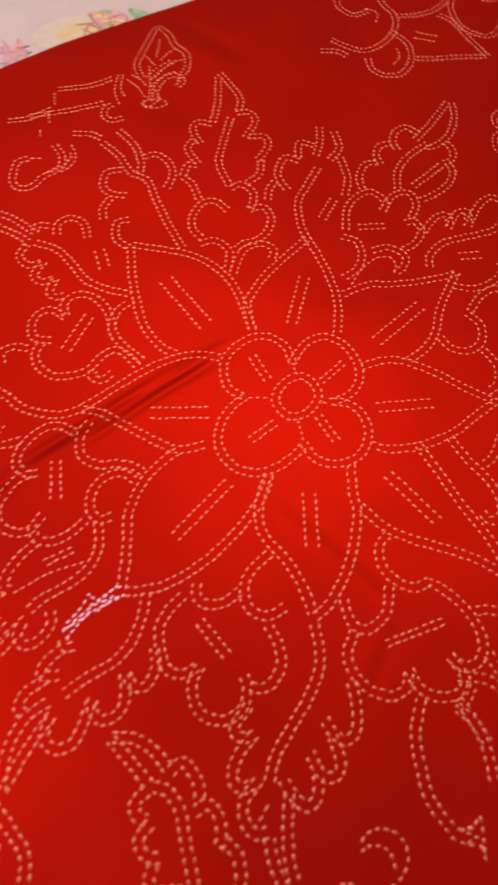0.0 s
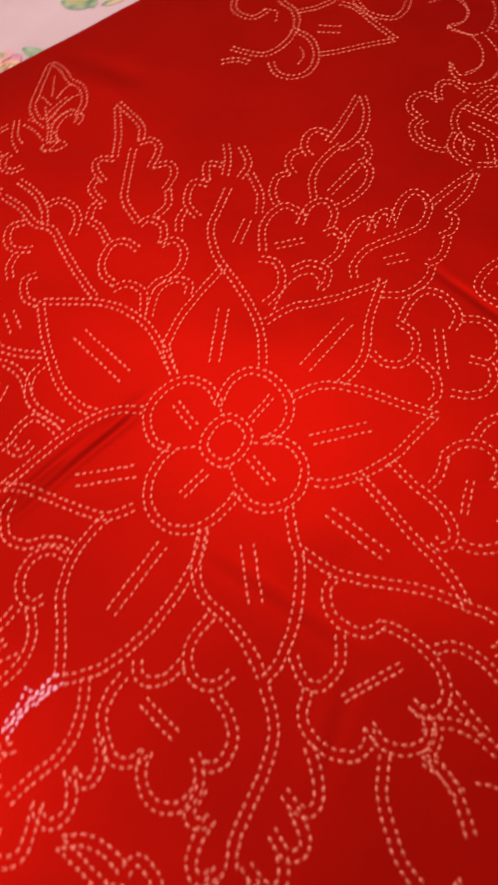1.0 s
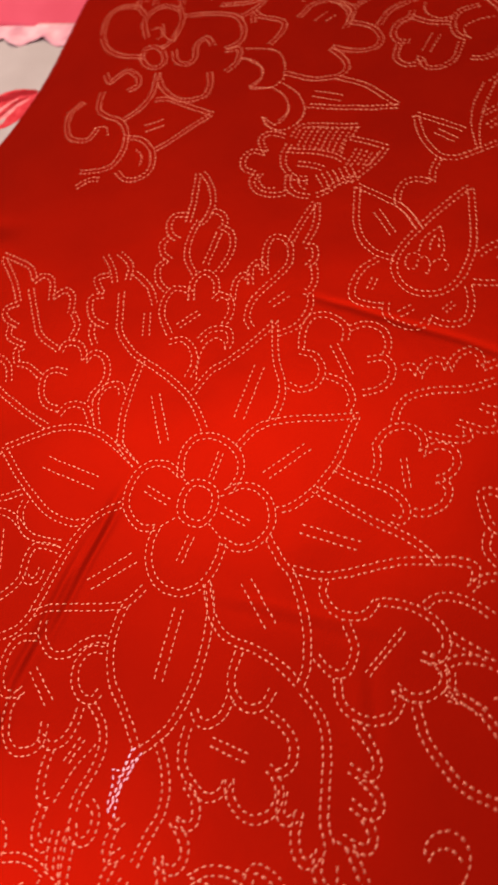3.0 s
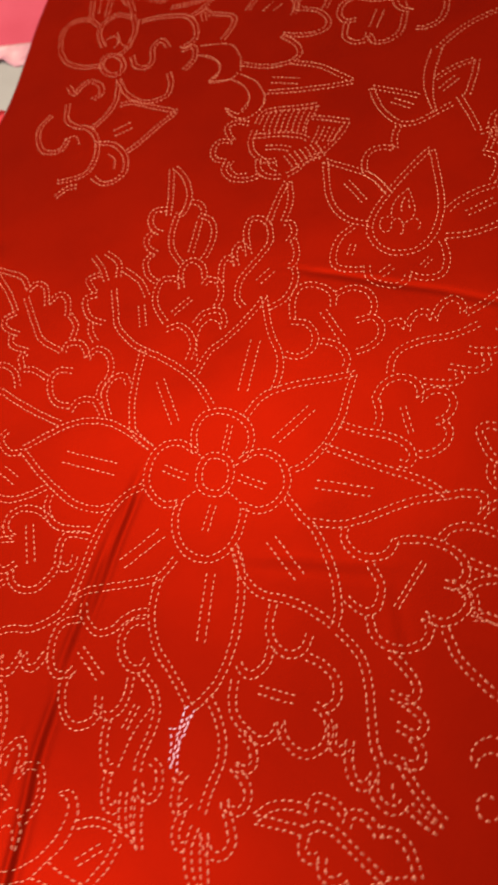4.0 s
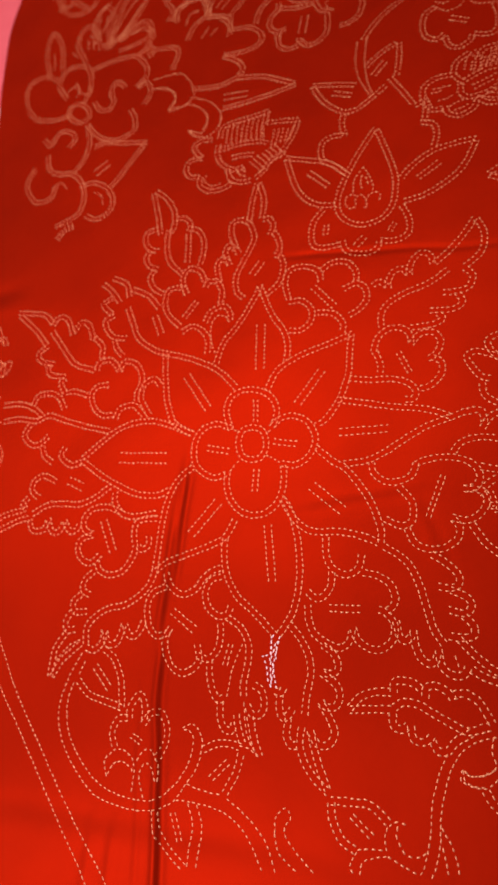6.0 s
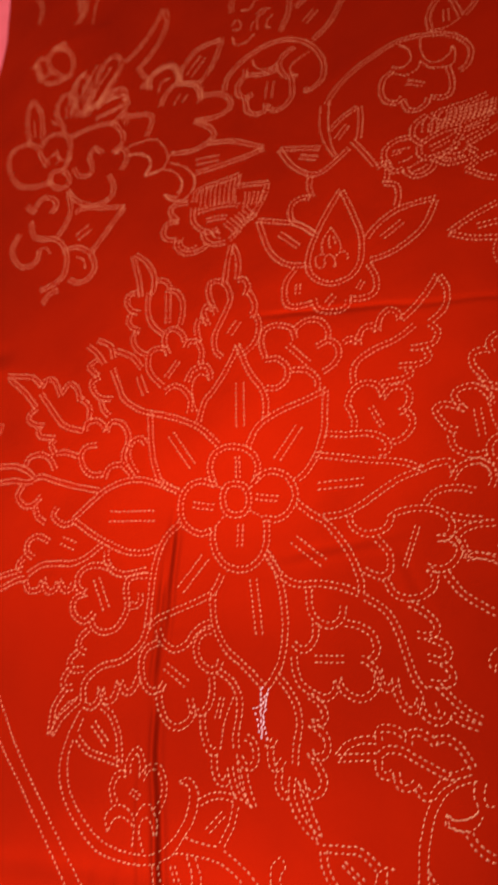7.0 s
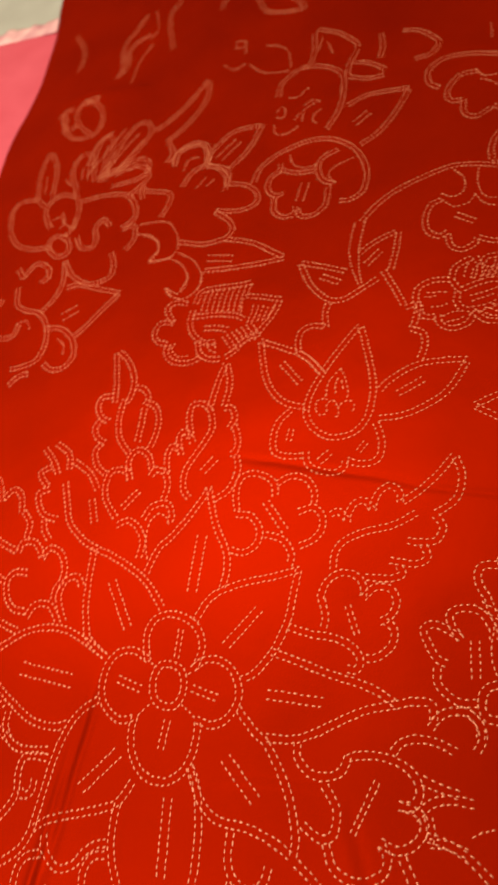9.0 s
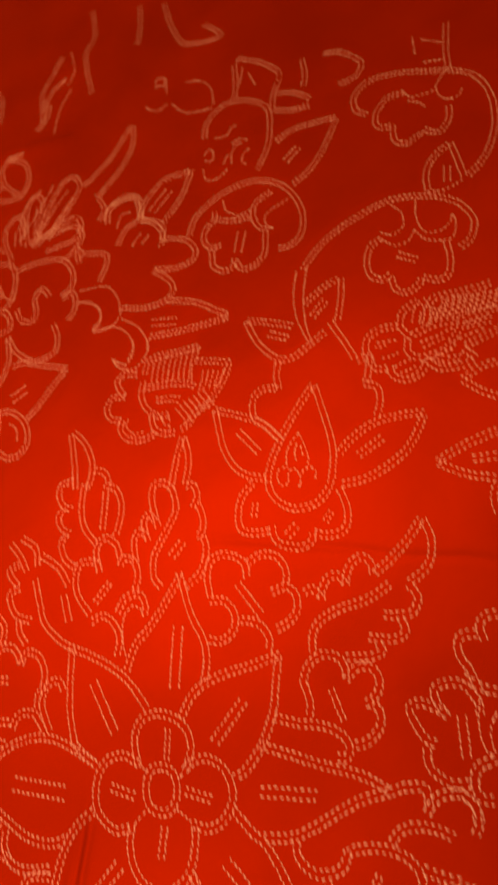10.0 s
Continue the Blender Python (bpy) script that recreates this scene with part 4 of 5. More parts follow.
motif("leaf", "scalloped leaf outline in double running stitch",
    twin((29, 670.4), (14.2, 630.9), (-9.2, 601.3)),
    twin((25.3, 669.1), (-8.8, 665.8), (-35, 638.7), (-39.7, 618.1)),
    twin((-24.6, 621.9), (-0.9, 649.4), gap=10.2),
    twin((-38.1, 613.2), (-19, 606.2), (-9.1, 595.3), (-10.2, 574.6)),
    twin((-9.5, 576.9), (18.1, 567.5), (32.2, 549.4), (28.7, 534.4), (7.7, 528.6), (-21, 535.2)),
    twin((-19.5, 532.4), (-0.7, 515.2), (5.8, 500.2), (-0.3, 488.1)),
    twin((-59.5, 491.9), (-26.9, 483.6), (-0.3, 488.1)))
motif("leaf", "scalloped leaf outline in double running stitch",
    twin((-0.3, 486.6), (31.9, 475.9), (55, 460.3), (71, 449.1)),
    twin((71, 447.6), (41.7, 444.2), (1.6, 443.1), (-24.4, 444.2)),
    twin((-20.7, 461.7), (11.7, 456.6), gap=8.6),
    single((-118.2, 530.4), (-82.1, 528), (-65.3, 506.7), (-59.7, 480.4)),
    single((-109.1, 511.1), (-89.4, 499.6), (-86.2, 483.2), (-95, 470), (-69.3, 469.1)),
    single((-69.3, 469.9), (-50.7, 455.6), (-42.2, 435.2), (-49.2, 418.8)),
    single((-58.8, 476.4), (-36.7, 459.7), (-24.1, 434.7), (-28.4, 414.2)),
    single((-68.5, 425.2), (-59.4, 412.5), (-45.3, 407.3)))
motif("large_bloom", "large many-petalled bloom in running stitch",
    twin((-58.2, 779.4), (-82.9, 735.7), (-110.4, 706.6), (-124, 697)),
    twin((-54.8, 775.9), (-54.4, 744.6), (-65.5, 714.5), (-84.5, 687.9), (-104, 671.1)),
    twin((-99.7, 667.8), (-90.4, 648.1), (-97.4, 630.5)),
    twin((-196.4, 627.1), (-159.2, 635.7), (-129.9, 631.9), (-120.3, 612.8), (-131, 594), (-142.3, 584.3)),
    twin((-213.1, 587.2), (-179.8, 590.9), (-146.5, 585.5), (-130.2, 563.7), (-128.5, 542.3), (-143.1, 529.7)),
    twin((-141.3, 526.8), (-125.9, 529.2), (-121.9, 508), (-132, 490.7)),
    twin((-149.8, 491.1), (-142.4, 469.8), (-146.1, 451.5), (-172.4, 446), (-198, 463.2), (-212.9, 486.4)),
    twin((-205.5, 525.3), (-197, 508.4), (-182.7, 503.2), (-175.8, 513.6), (-180.5, 535.5), (-171.3, 548.1), (-159.4, 534)),
    single((-89.3, 627.9), (-86.4, 646.8), (-74.8, 654.8)),
    twin((-121.5, 574), (-124.9, 587.9), (-118.2, 594.5)),
    twin((-85.3, 628.4), (-82.3, 645.4), (-66.8, 653.9), (-47, 649.9), (-39.7, 618.1)),
    twin((-118.4, 585.9), (-86.4, 576.5), (-83, 558.6), (-91.7, 536.3)),
    twin((-220.2, 524.3), (-213, 511), (-214.4, 499.3), (-224.3, 496.4), (-236.5, 503), (-244, 516.2), (-242.8, 528.2), (-232.6, 531.2), (-220.2, 524.3)),
    twin((-214.2, 488.5), (-208.5, 454), (-216, 429.3), (-231, 410.2)))
motif("leaf", "scalloped leaf outline in double running stitch",
    twin((-126.1, 426.4), (-155.8, 436.3), (-184.8, 446.3), (-202.3, 444.5)),
    twin((-126, 425.6), (-145.3, 403.7), (-162.9, 381.8), (-175.1, 369.8)),
    twin((-197.3, 400.3), (-177, 411.8), gap=9.9),
    twin((-218.7, 386.6), (-195, 383.9), (-175.7, 366), (-169.9, 343.8), (-179.1, 329.5), (-194.7, 327.2), (-208.5, 337.5)),
    single((-197.7, 369.9), (-186.5, 360.8), (-184.2, 345.2)))
motif("curl", "round curls in double running stitch",
    twin((-290.5, 772.2), (-275.8, 762.3), (-274.5, 732.6)),
    twin((-251.9, 789.2), (-222.2, 771.3), (-212.1, 739.3), (-221.9, 713.5), (-254, 716), (-275.9, 738.8)))
motif("curl", "round curls in double running stitch",
    single((-317.4, 153), (-306.1, 146.7), (-304.8, 132.7), (-315.4, 131.9)),
    single((-309.2, 43.6), (-302.3, 36.9), (-300.7, 19.5), (-305.2, 10)),
    single((-314.5, 183.6), (-312, 175.2)))
motif("leaf", "scalloped leaf outline in double running stitch",
    twin((-305.9, 966.3), (-279.5, 915.6), (-279.1, 869)),
    twin((-201.5, 863.6), (-189.1, 898.4), (-164, 916.3)),
    twin((-208.7, 828), (-194, 848.5), (-192.1, 873.4)),
    twin((345.5, 778.2), (338.9, 734), (337.2, 702.8)),
    single((306.6, 773.4), (306.1, 744.9)),
    single((315, 764.4), (337.9, 748.5)),
    single((313.1, 727.6), (334.1, 722.4)),
    twin((204.5, 793.1), (221.5, 788), (237.1, 772.7)))
motif("small_flower", "small dense flower in peach running stitch",
    twin((243.6, 392.8), (233, 394.1), (220.8, 392), (212.3, 385), (210.1, 374.1), (213.5, 365.8)),
    twin((213.5, 365.8), (214.5, 355.7), (221.4, 350.5), (230, 351.1)),
    twin((230.1, 352.3), (232.1, 342.2), (239.6, 335.9), (249.9, 336.1), (258.8, 341.3), (263.1, 349.9)),
    single((220.4, 379.3), (233.3, 378.8), (241.8, 378.1)),
    single((218.8, 374.6), (231.7, 374.2)),
    single((223.9, 362.3), (234.5, 362.4), (241.3, 365.8)),
    single((235.1, 350), (244, 354.1), (252.4, 354.7)),
    single((238.4, 343.3), (248, 344.8), (255.6, 348)),
    twin((244.6, 392.6), (248.5, 405.8), (256.9, 412.7), (267, 416.6)),
    twin((268.2, 417.6), (272.1, 407.5), (270.2, 393.9), (266.2, 387.3)),
    single((256.5, 393.5), (259.2, 405.6), (263.1, 411.1)),
    single((262.5, 390.8), (266.5, 405.1)),
    twin((244.6, 392.6), (249.7, 382.5), (254.4, 377.6)),
    twin((250.1, 377.4), (248.6, 365.3), (254.7, 356.6), (265.9, 355.3), (279.5, 358.3), (291.7, 365.2)),
    twin((254.7, 380), (266.9, 384.6), (279.8, 387.8), (294, 386.7), (301, 386.2)),
    twin((300.8, 385), (296.4, 376.2), (287.6, 364.9)),
    single((260.8, 371.1), (271.5, 373.6), (283.3, 376.9), (293.1, 380.8)),
    single((262, 364.7), (273.8, 368.1), (284.6, 371.7)),
    twin((262.5, 353.6), (273, 341.8), (284.7, 339.2), (296.7, 340.1), (307.1, 343.7)),
    twin((297.3, 356.6), (303.1, 349.3), (307.8, 342.4)),
    single((269.5, 352.1), (280.7, 346), (295.5, 345.1)),
    single((273.1, 356.1), (286.4, 350.7), (297.4, 350.6)),
    single((279.7, 359.4), (290.4, 357)),
    twin((272.8, 404.7), (278.5, 414.9), (290.3, 417), (304.9, 417), (321.4, 417.7), (334, 420.6)),
    twin((302, 386), (315.5, 388.8), (329, 391.6), (340.9, 392.3)),
    single((304.3, 381.7), (316.5, 382.4), (329.6, 384)),
    single((303.6, 377), (315.7, 377.7), (327.4, 377.2)),
    twin((298.7, 358.7), (312.2, 362.7), (326.8, 367.7), (339.6, 374.2)),
    single((294.9, 366.8), (308.6, 370.9), (319.8, 373)),
    twin((275.3, 392.6), (280.2, 401.6), (282.5, 406.1), gap=3.6),
    twin((281, 392.6), (285.9, 401.5), (289.3, 413.5), gap=3.6),
    twin((286.7, 392.6), (291.6, 401.5), (295, 413.4), gap=3.6),
    twin((292.3, 392.5), (297.3, 401.4), (300.7, 413.3), gap=3.6),
    twin((297.9, 392.5), (302.9, 401.3), (306.3, 413.2), gap=3.6),
    twin((303.5, 392.5), (308.5, 401.3), (312, 413.1), gap=3.6),
    twin((309.1, 392.4), (314.1, 401.2), (317.5, 413), gap=3.6),
    twin((314.6, 392.4), (319.6, 401.2), (323.1, 412.9), gap=3.6),
    twin((320.1, 392.4), (325.1, 401.1), (328.6, 412.9), gap=3.6),
    twin((325.6, 392.3), (330.6, 401.1), (334.1, 412.8), gap=3.6),
    twin((331.1, 392.3), (336.1, 401), (339.6, 412.7), gap=3.6))
motif("small_flower", "small dense flower in peach running stitch",
    twin((-49.5, 375.7), (-56.7, 385.4), (-60, 395.8), (-50.6, 402.2), (-34, 398.7)),
    twin((-49.4, 374.3), (-64.5, 375.9), (-70.8, 364.9), (-66, 351.9), (-52.3, 346.7)),
    twin((-52.3, 346.7), (-53.1, 335), (-44.7, 324.5), (-30.1, 320.7), (-17.3, 323.6), (-12.3, 330.3)),
    single((-44.3, 347.8), (-46.6, 339.1), (-38.3, 329.8), (-25.2, 330.1)),
    twin((-28.3, 389.2), (-30.5, 373.2), (-24.7, 357.4), (-11.3, 345.6), (2.9, 344.3)),
    twin((-28, 380.9), (-17.3, 380.1), (2.5, 380.1), (21.9, 376.1), (33.4, 369.7)),
    single((-13, 365.8), (2.6, 365.3), (16.8, 361.2)),
    single((-12.9, 360.4), (2.7, 359.3), (14.3, 355.8)),
    twin((-17.9, 348.2), (-14.9, 333.4), (-3.2, 323.6), (12, 322.2)),
    single((-7.4, 344.9), (-3.4, 335.1), (5.6, 329.7)),
    single((1.6, 344.5), (4.3, 335)),
    twin((-27.2, 397.2), (-22.2, 412.9), (-8.7, 417), (10, 417), (25.8, 417.6), (37.6, 419.1)),
    single((37.6, 417.7), (33.6, 404.7), (28.4, 394.9), (28.3, 377.4)),
    twin((32.3, 400.9), (50.2, 396.9), (71.4, 390.9)),
    twin((70.1, 389.9), (64.8, 373.8), (53.3, 356.5), (48.2, 349.8)),
    twin((48.2, 348.5), (34.5, 343.5), (25.7, 331.1), (14.5, 323)),
    single((-18.8, 387.2), (-17.2, 401.3), (-13.4, 415.2)),
    single((-12.5, 386.3), (-10.8, 401.1), (-7, 415.3)),
    single((-6.2, 385.4), (-4.4, 400.8), (-0.7, 415.5)),
    single((0.1, 384.5), (1.9, 400.5), (5.7, 415.6)),
    single((6.3, 383.6), (8.1, 400.3), (12, 415.7)),
    single((12.5, 382.7), (14.4, 400), (18.3, 415.8)),
    single((18.7, 381.8), (20.6, 399.8), (24.5, 415.9)),
    single((24.8, 380.9), (26.8, 399.5), (30.7, 416)),
    single((9.2, 350.2), (16.9, 339.7), (23.2, 328.4)),
    single((14.3, 352.8), (22, 342.3), (28.2, 331)),
    single((19.4, 355.4), (27, 344.9), (33.2, 333.5)),
    single((24.5, 358), (32, 347.5), (38.2, 336.1)),
    single((29.6, 360.6), (37, 350), (43.1, 338.6)),
    single((34.6, 363.2), (42.1, 352.6), (48.1, 341.2)),
    single((39.7, 365.8), (47.1, 355.2), (53.1, 343.7)),
    single((35.9, 365.2), (39.8, 377.7), (41.8, 389.3)),
    single((41.6, 365.4), (45.5, 377.8), (47.5, 388.1)),
    single((47.2, 365.6), (51.1, 377.9), (53.2, 386.9)),
    single((52.8, 365.7), (56.8, 378.1), (58.8, 385.6)),
    single((58.4, 365.9), (62.4, 378.2), (64.4, 384.4)))
motif("curl", "round curls in double running stitch",
    twin((-85.1, 622.8), (-82.7, 644.7), (-65.3, 658.7), (-46, 653), (-38.3, 633.1), (-39.9, 612.8)),
    single((-71.9, 611.9), (-66, 630.1), (-51.5, 631.2)),
    twin((-68.9, 583.9), (-59, 605.6), (-39.2, 614.7), (-17.5, 599.9), (-8.9, 579.2), (-11.6, 564)),
    single((-49.5, 578), (-38.6, 594.9)),
    single((-36.2, 578.2), (-25.9, 589.6)))
motif("curl", "round curls in double running stitch",
    twin((-225.4, 788.9), (-245, 787.4), (-259.7, 772.3), (-250, 741.6), (-226.3, 716.5)),
    twin((-266.9, 780.4), (-279.8, 777.8), (-280.5, 758.1), (-267, 737.6), (-254.3, 740.2)))
motif("leaf", "scalloped leaf outline in double running stitch",
    twin((-133.4, 1047.2), (-126, 986), (-138.8, 949.1), (-122.9, 866)),
    twin((-199.5, 839.3), (-206.3, 896.2), (-191.5, 934.2), (-177.9, 967.5)),
    single((-180, 812.2), (-173.9, 856.7), (-157.1, 891.2)),
    single((-163.6, 901), (-155.2, 926.7), (-164.7, 973.6)),
    twin((-53.1, 1018.1), (-50.5, 967), (-54.8, 933)),
    twin((-13.9, 1003.7), (-2, 948.6), (15.6, 904.7), (40.8, 892.5), (71.6, 893.2), (47.3, 926.6)))
motif("large_bloom", "large many-petalled bloom in running stitch",
    twin((-292.4, 439.5), (-303.3, 415.7), (-287.5, 383.4), (-263.3, 379.7), (-255.8, 398)),
    single((-237.1, 572.2), (-225.4, 548.9), (-212.1, 543.1), (-216.3, 561.3)),
    single((-214.4, 633.7), (-187.4, 681.4), (-169.5, 716.8)),
    single((-218.8, 653.7), (-211.3, 691.1), (-187.5, 713.3)))
motif("curl", "round curls in double running stitch",
    single((-67.4, 424.8), (-56.1, 410.8), (-39.5, 407.9), (-26.1, 422.1), (-25.3, 442.7)),
    single((-43.3, 445.1), (-42.3, 427.2), (-51, 414.7), (-65.6, 424.4)),
    single((-117.9, 514.8), (-99.4, 509.2), (-87.8, 494.2), (-86.8, 478.3), (-94.8, 468.7), (-88, 466.3), (-69.7, 470.3), (-61.1, 480.5)))
pale_motif("knot_cluster", "dense pale thread knots at a petal tip",
    twin((16.4, -182), (13.3, -188.1), (12.1, -196.1), (11, -204.6)),
    single((11.1, -182.1), (10.6, -195.1), (8.7, -199.7)),
    single((17.6, -187.4), (14.1, -197.7), (10.9, -211.6), (9.2, -220.8)),
    single((14.9, -188.2), (9.4, -204.5), (9, -224.1)),
    single((1.9, -199.3), (6.7, -198.1), (9, -196.4)),
    single((3.3, -201.7), (5.9, -209), (6.3, -218.4), (9.4, -225.5)),
    single((11, -204.6), (12.1, -216.4), (13.4, -227)))
motif("large_bloom", "large many-petalled bloom in running stitch",
    twin((-200.7, 621.6), (-206.2, 652.6), (-207.3, 687.1), (-196.8, 704.1), (-184.6, 689.8), (-184.8, 654.4), (-191.6, 616.4)),
    single((-193, 636.3), (-193.3, 669.9), (-193.4, 687.2)),
    twin((-185.5, 631.4), (-172.2, 681.9), (-154.8, 714.3), (-139, 717.2), (-129.2, 696.5), (-142.9, 667.9), (-171.8, 623.8)),
    single((-176.7, 649.2), (-160.9, 679.1), (-145.7, 699.4)),
    single((-169.2, 637.5), (-152.7, 663.6), (-138.8, 683.8)),
    twin((-187.1, 620.6), (-161.9, 641.1), (-132.6, 647.5), (-122.4, 630.1), (-134.7, 611.7), (-173.6, 606.1)),
    single((-169.3, 624.5), (-152, 630.4), (-135.6, 635.1)),
    twin((-223.5, 607), (-238.8, 645.3), (-233.5, 671.3), (-218.9, 676), (-205, 647)),
    single((-221.4, 629.4), (-222.8, 653.1)),
    single((-211.7, 627.3), (-216.2, 658.3)),
    twin((-283.6, 603.1), (-292.4, 655.2), (-285.4, 692), (-267.1, 659.8), (-261.3, 608.4)),
    single((-275.2, 614.5), (-279.3, 648.9)),
    twin((-223.2, 600.5), (-213.4, 576.4), (-215, 545.9), (-224.1, 528.2)),
    twin((-223.8, 598.7), (-246.1, 605.2), (-260.9, 593.4), (-263.1, 573.4), (-249.2, 546)),
    twin((-316.6, 558.1), (-322.6, 591.3), (-310.9, 607.3), (-286.3, 605), (-269.1, 590.5)),
    twin((-240.3, 514.3), (-270.2, 516.4), (-297.5, 530), (-315.7, 554.8)),
    twin((-281.9, 485.8), (-270.5, 471.4), (-262.7, 481.7), (-253.1, 489.5), (-237.3, 481.3), (-231.7, 466.8), (-241.6, 457.1)),
    single((-249.2, 561.4), (-239.4, 565.8), (-230.7, 551.8), (-236.8, 543.8)),
    single((-247.6, 635.2), (-235.6, 619.3)))
motif("petal", "large pointed petal outline with a pair of vein lines",
    twin((-273.4, 454.8), (-267.7, 428.6), (-251.6, 416.8), (-233.9, 411.4), (-218.4, 393.8), (-212.1, 368.6), (-217.5, 344.3), (-233.7, 336), (-253.2, 331.8)),
    twin((-247.1, 310.5), (-236.6, 321.7), (-222.1, 325.2)),
    single((-261.6, 397.2), (-247.3, 400.8), (-238.5, 386.8)))
motif("small_flower", "small dense flower in peach running stitch",
    twin((-384.5, 90.5), (-366.4, 115.3), (-359.1, 138)),
    twin((-380.7, 29.2), (-369.3, 45.8), (-365.7, 68.4)),
    twin((-371.2, 47.3), (-354.1, 74.9), (-343.5, 95.9), (-336.6, 109.5)),
    single((-361.5, 144.6), (-344.2, 125.4), (-326, 115.5)),
    single((-356.8, 147.2), (-343.9, 133.1), (-329, 125.3)),
    single((-348.9, 173.3), (-324.8, 153.1), (-314.2, 140.7)),
    twin((-334.9, 159.6), (-338.3, 176.7), (-337.4, 194.7)),
    single((-324.8, 153.1), (-327.4, 171.3), (-323.6, 187.5)),
    single((-348.6, 144.5), (-333.2, 144.3), (-316.1, 138.8)),
    single((-350.2, 152.7), (-338.5, 153.6), (-326.7, 151.1)),
    twin((-306.4, 141.7), (-319.8, 156.8), (-323.6, 172.3), (-318.8, 181.9), (-309, 180.1), (-306.8, 170.5)),
    single((-314, 133.7), (-310.8, 142.1), (-302.8, 148.3), (-295.7, 147.2), (-299.4, 136.1), (-307.8, 130.3), (-314, 133.7)),
    twin((-309.8, 105.7), (-314.4, 96.8), (-323.8, 95.4), (-330.9, 103.3), (-330.4, 112.4)),
    single((-383.3, 84.4), (-367.1, 72.6)),
    single((-363.8, 62), (-349.4, 52.9)),
    twin((-326.1, 39), (-311.9, 35.6), (-301, 26.6), (-300.9, 15.5), (-302, 7), (-299.5, -2.6), (-301, -11.4), (-309.3, -16.3), (-319.1, -11.9), (-330.6, 2.3), (-327.1, 13.6)),
    single((-316.5, 50.3), (-303.2, 44.6), (-295.6, 33.4), (-295.5, 19.8)),
    single((-349.6, 42.5), (-340.6, 34.5)),
    single((-326.8, 12.6), (-318.9, 22)),
    twin((-326.1, 60.2), (-314.3, 71.1), (-301.9, 75.3)))
motif("leaf", "scalloped leaf outline in double running stitch",
    twin((-340.6, 155.9), (-358.7, 166.3), (-370, 183.3), (-383, 205.1), (-393.3, 224.7), (-375.5, 222.9), (-354.4, 213.1), (-337.3, 211.4), (-321.3, 198.5), (-313.9, 180.9)),
    single((-353.4, 186.8), (-374.7, 212.3)),
    single((-331.5, 163.8), (-336.6, 190.6), (-331.2, 203.8)),
    single((-347.2, 186.8), (-350.4, 200.2), (-350.2, 211.2)),
    single((-345.4, 177.7), (-364.5, 182.6)))

# ---- bed sheet beside the spread ----
def flat_sheet():
    verts, faces = [], []
    xs, ys = np.linspace(-1.05, -0.30, 60), np.linspace(-0.9, 1.5, 150)
    for y in ys:
        for x in xs:
            verts.append((x, y, 0.002 * noise.noise(Vector((x * 6, y * 6, 1))) + 0.001 * noise.noise(Vector((x * 19, y * 19, 4)))))
    n = len(xs)
    faces = [(j * n + i, j * n + i + 1, (j + 1) * n + i + 1, (j + 1) * n + i) for j in range(len(ys) - 1) for i in range(n - 1)]
    return mesh_of("bed_sheet", verts, faces, SHEET)


SHEET_Z = CLOTH_Z - 0.017
sheet = tagged(new("bed_sheet", flat_sheet()), "white cotton bed sheet printed with pink flowers and green leaves", "bed sheet")
sheet.matrix_world = Matrix.Translation((0, 0, SHEET_Z)) @ BED
solid = sheet.modifiers.new("thickness", "SOLIDIFY")
solid.thickness, solid.offset = 0.002, -1


def ink(name, a, b):
    m, tree, p = material(name, a, 0.85, 0.2)
    varied(tree, p, a, b, 90.0, 3.0)
    return m


INK_GREEN, INK_LIME = ink("green_print", (0.06, 0.18, 0.09), (0.24, 0.38, 0.22)), ink("lime_print", (0.18, 0.26, 0.09), (0.30, 0.34, 0.16))
INK_RED, INK_PINK = ink("red_print", (0.44, 0.01, 0.015), (0.58, 0.06, 0.07)), ink("pink_print", (0.34, 0.15, 0.18), (0.42, 0.29, 0.30))
INK_YELLOW, INK_BLUSH = ink("yellow_print", (0.40, 0.34, 0.15), (0.42, 0.38, 0.24)), ink("blush_print", (0.42, 0.25, 0.23), (0.43, 0.33, 0.30))
INK_DEEP, INK_ROSE = ink("deep_red_print", (0.22, 0.004, 0.006), (0.34, 0.012, 0.018)), ink("rose_print", (0.66, 0.13, 0.14), (0.72, 0.30, 0.28))
INK_CREAM = ink("cream_print", (0.37, 0.35, 0.26), (0.40, 0.38, 0.31))
INK_BROWN, INK_ORANGE = ink("brown_print", (0.20, 0.09, 0.06), (0.38, 0.20, 0.14)), ink("orange_print", (0.46, 0.22, 0.12), (0.58, 0.42, 0.26))


def print_patch(name, mat, x, y, long, wide, turn, level, pointed=0.5, label=""):
    """A printed leaf or petal, flat on the sheet; sizes in millimetres."""
    verts, n = [], 20
    c, s = math.cos(radians(turn)), math.sin(radians(turn))
    rim = []
    for k in range(n):
        a = 2 * math.pi * k / n
        px = long / 2 * math.cos(a)
        py = wide / 2 * math.sin(a) * (1 - pointed * abs(math.cos(a)) ** 3) * (1 + 0.12 * noise.noise(Vector((x + k, y, long))))
        rim.append((px, py))
    for px, py in [(0, 0)] + rim:
        qx, qy = (x + px * c - py * s) / 1000, (y + px * s + py * c) / 1000
        z = 0.002 * noise.noise(Vector((qx * 6, qy * 6, 1))) + 0.001 * noise.noise(Vector((qx * 19, qy * 19, 4)))
        verts.append((qx, qy, z + 0.0003 + 0.0001 * level))
    faces = [(0, 1 + k, 1 + (k + 1) % n) for k in range(n)]
    return part(name, mesh_of(name, verts, faces, mat), sheet, label)


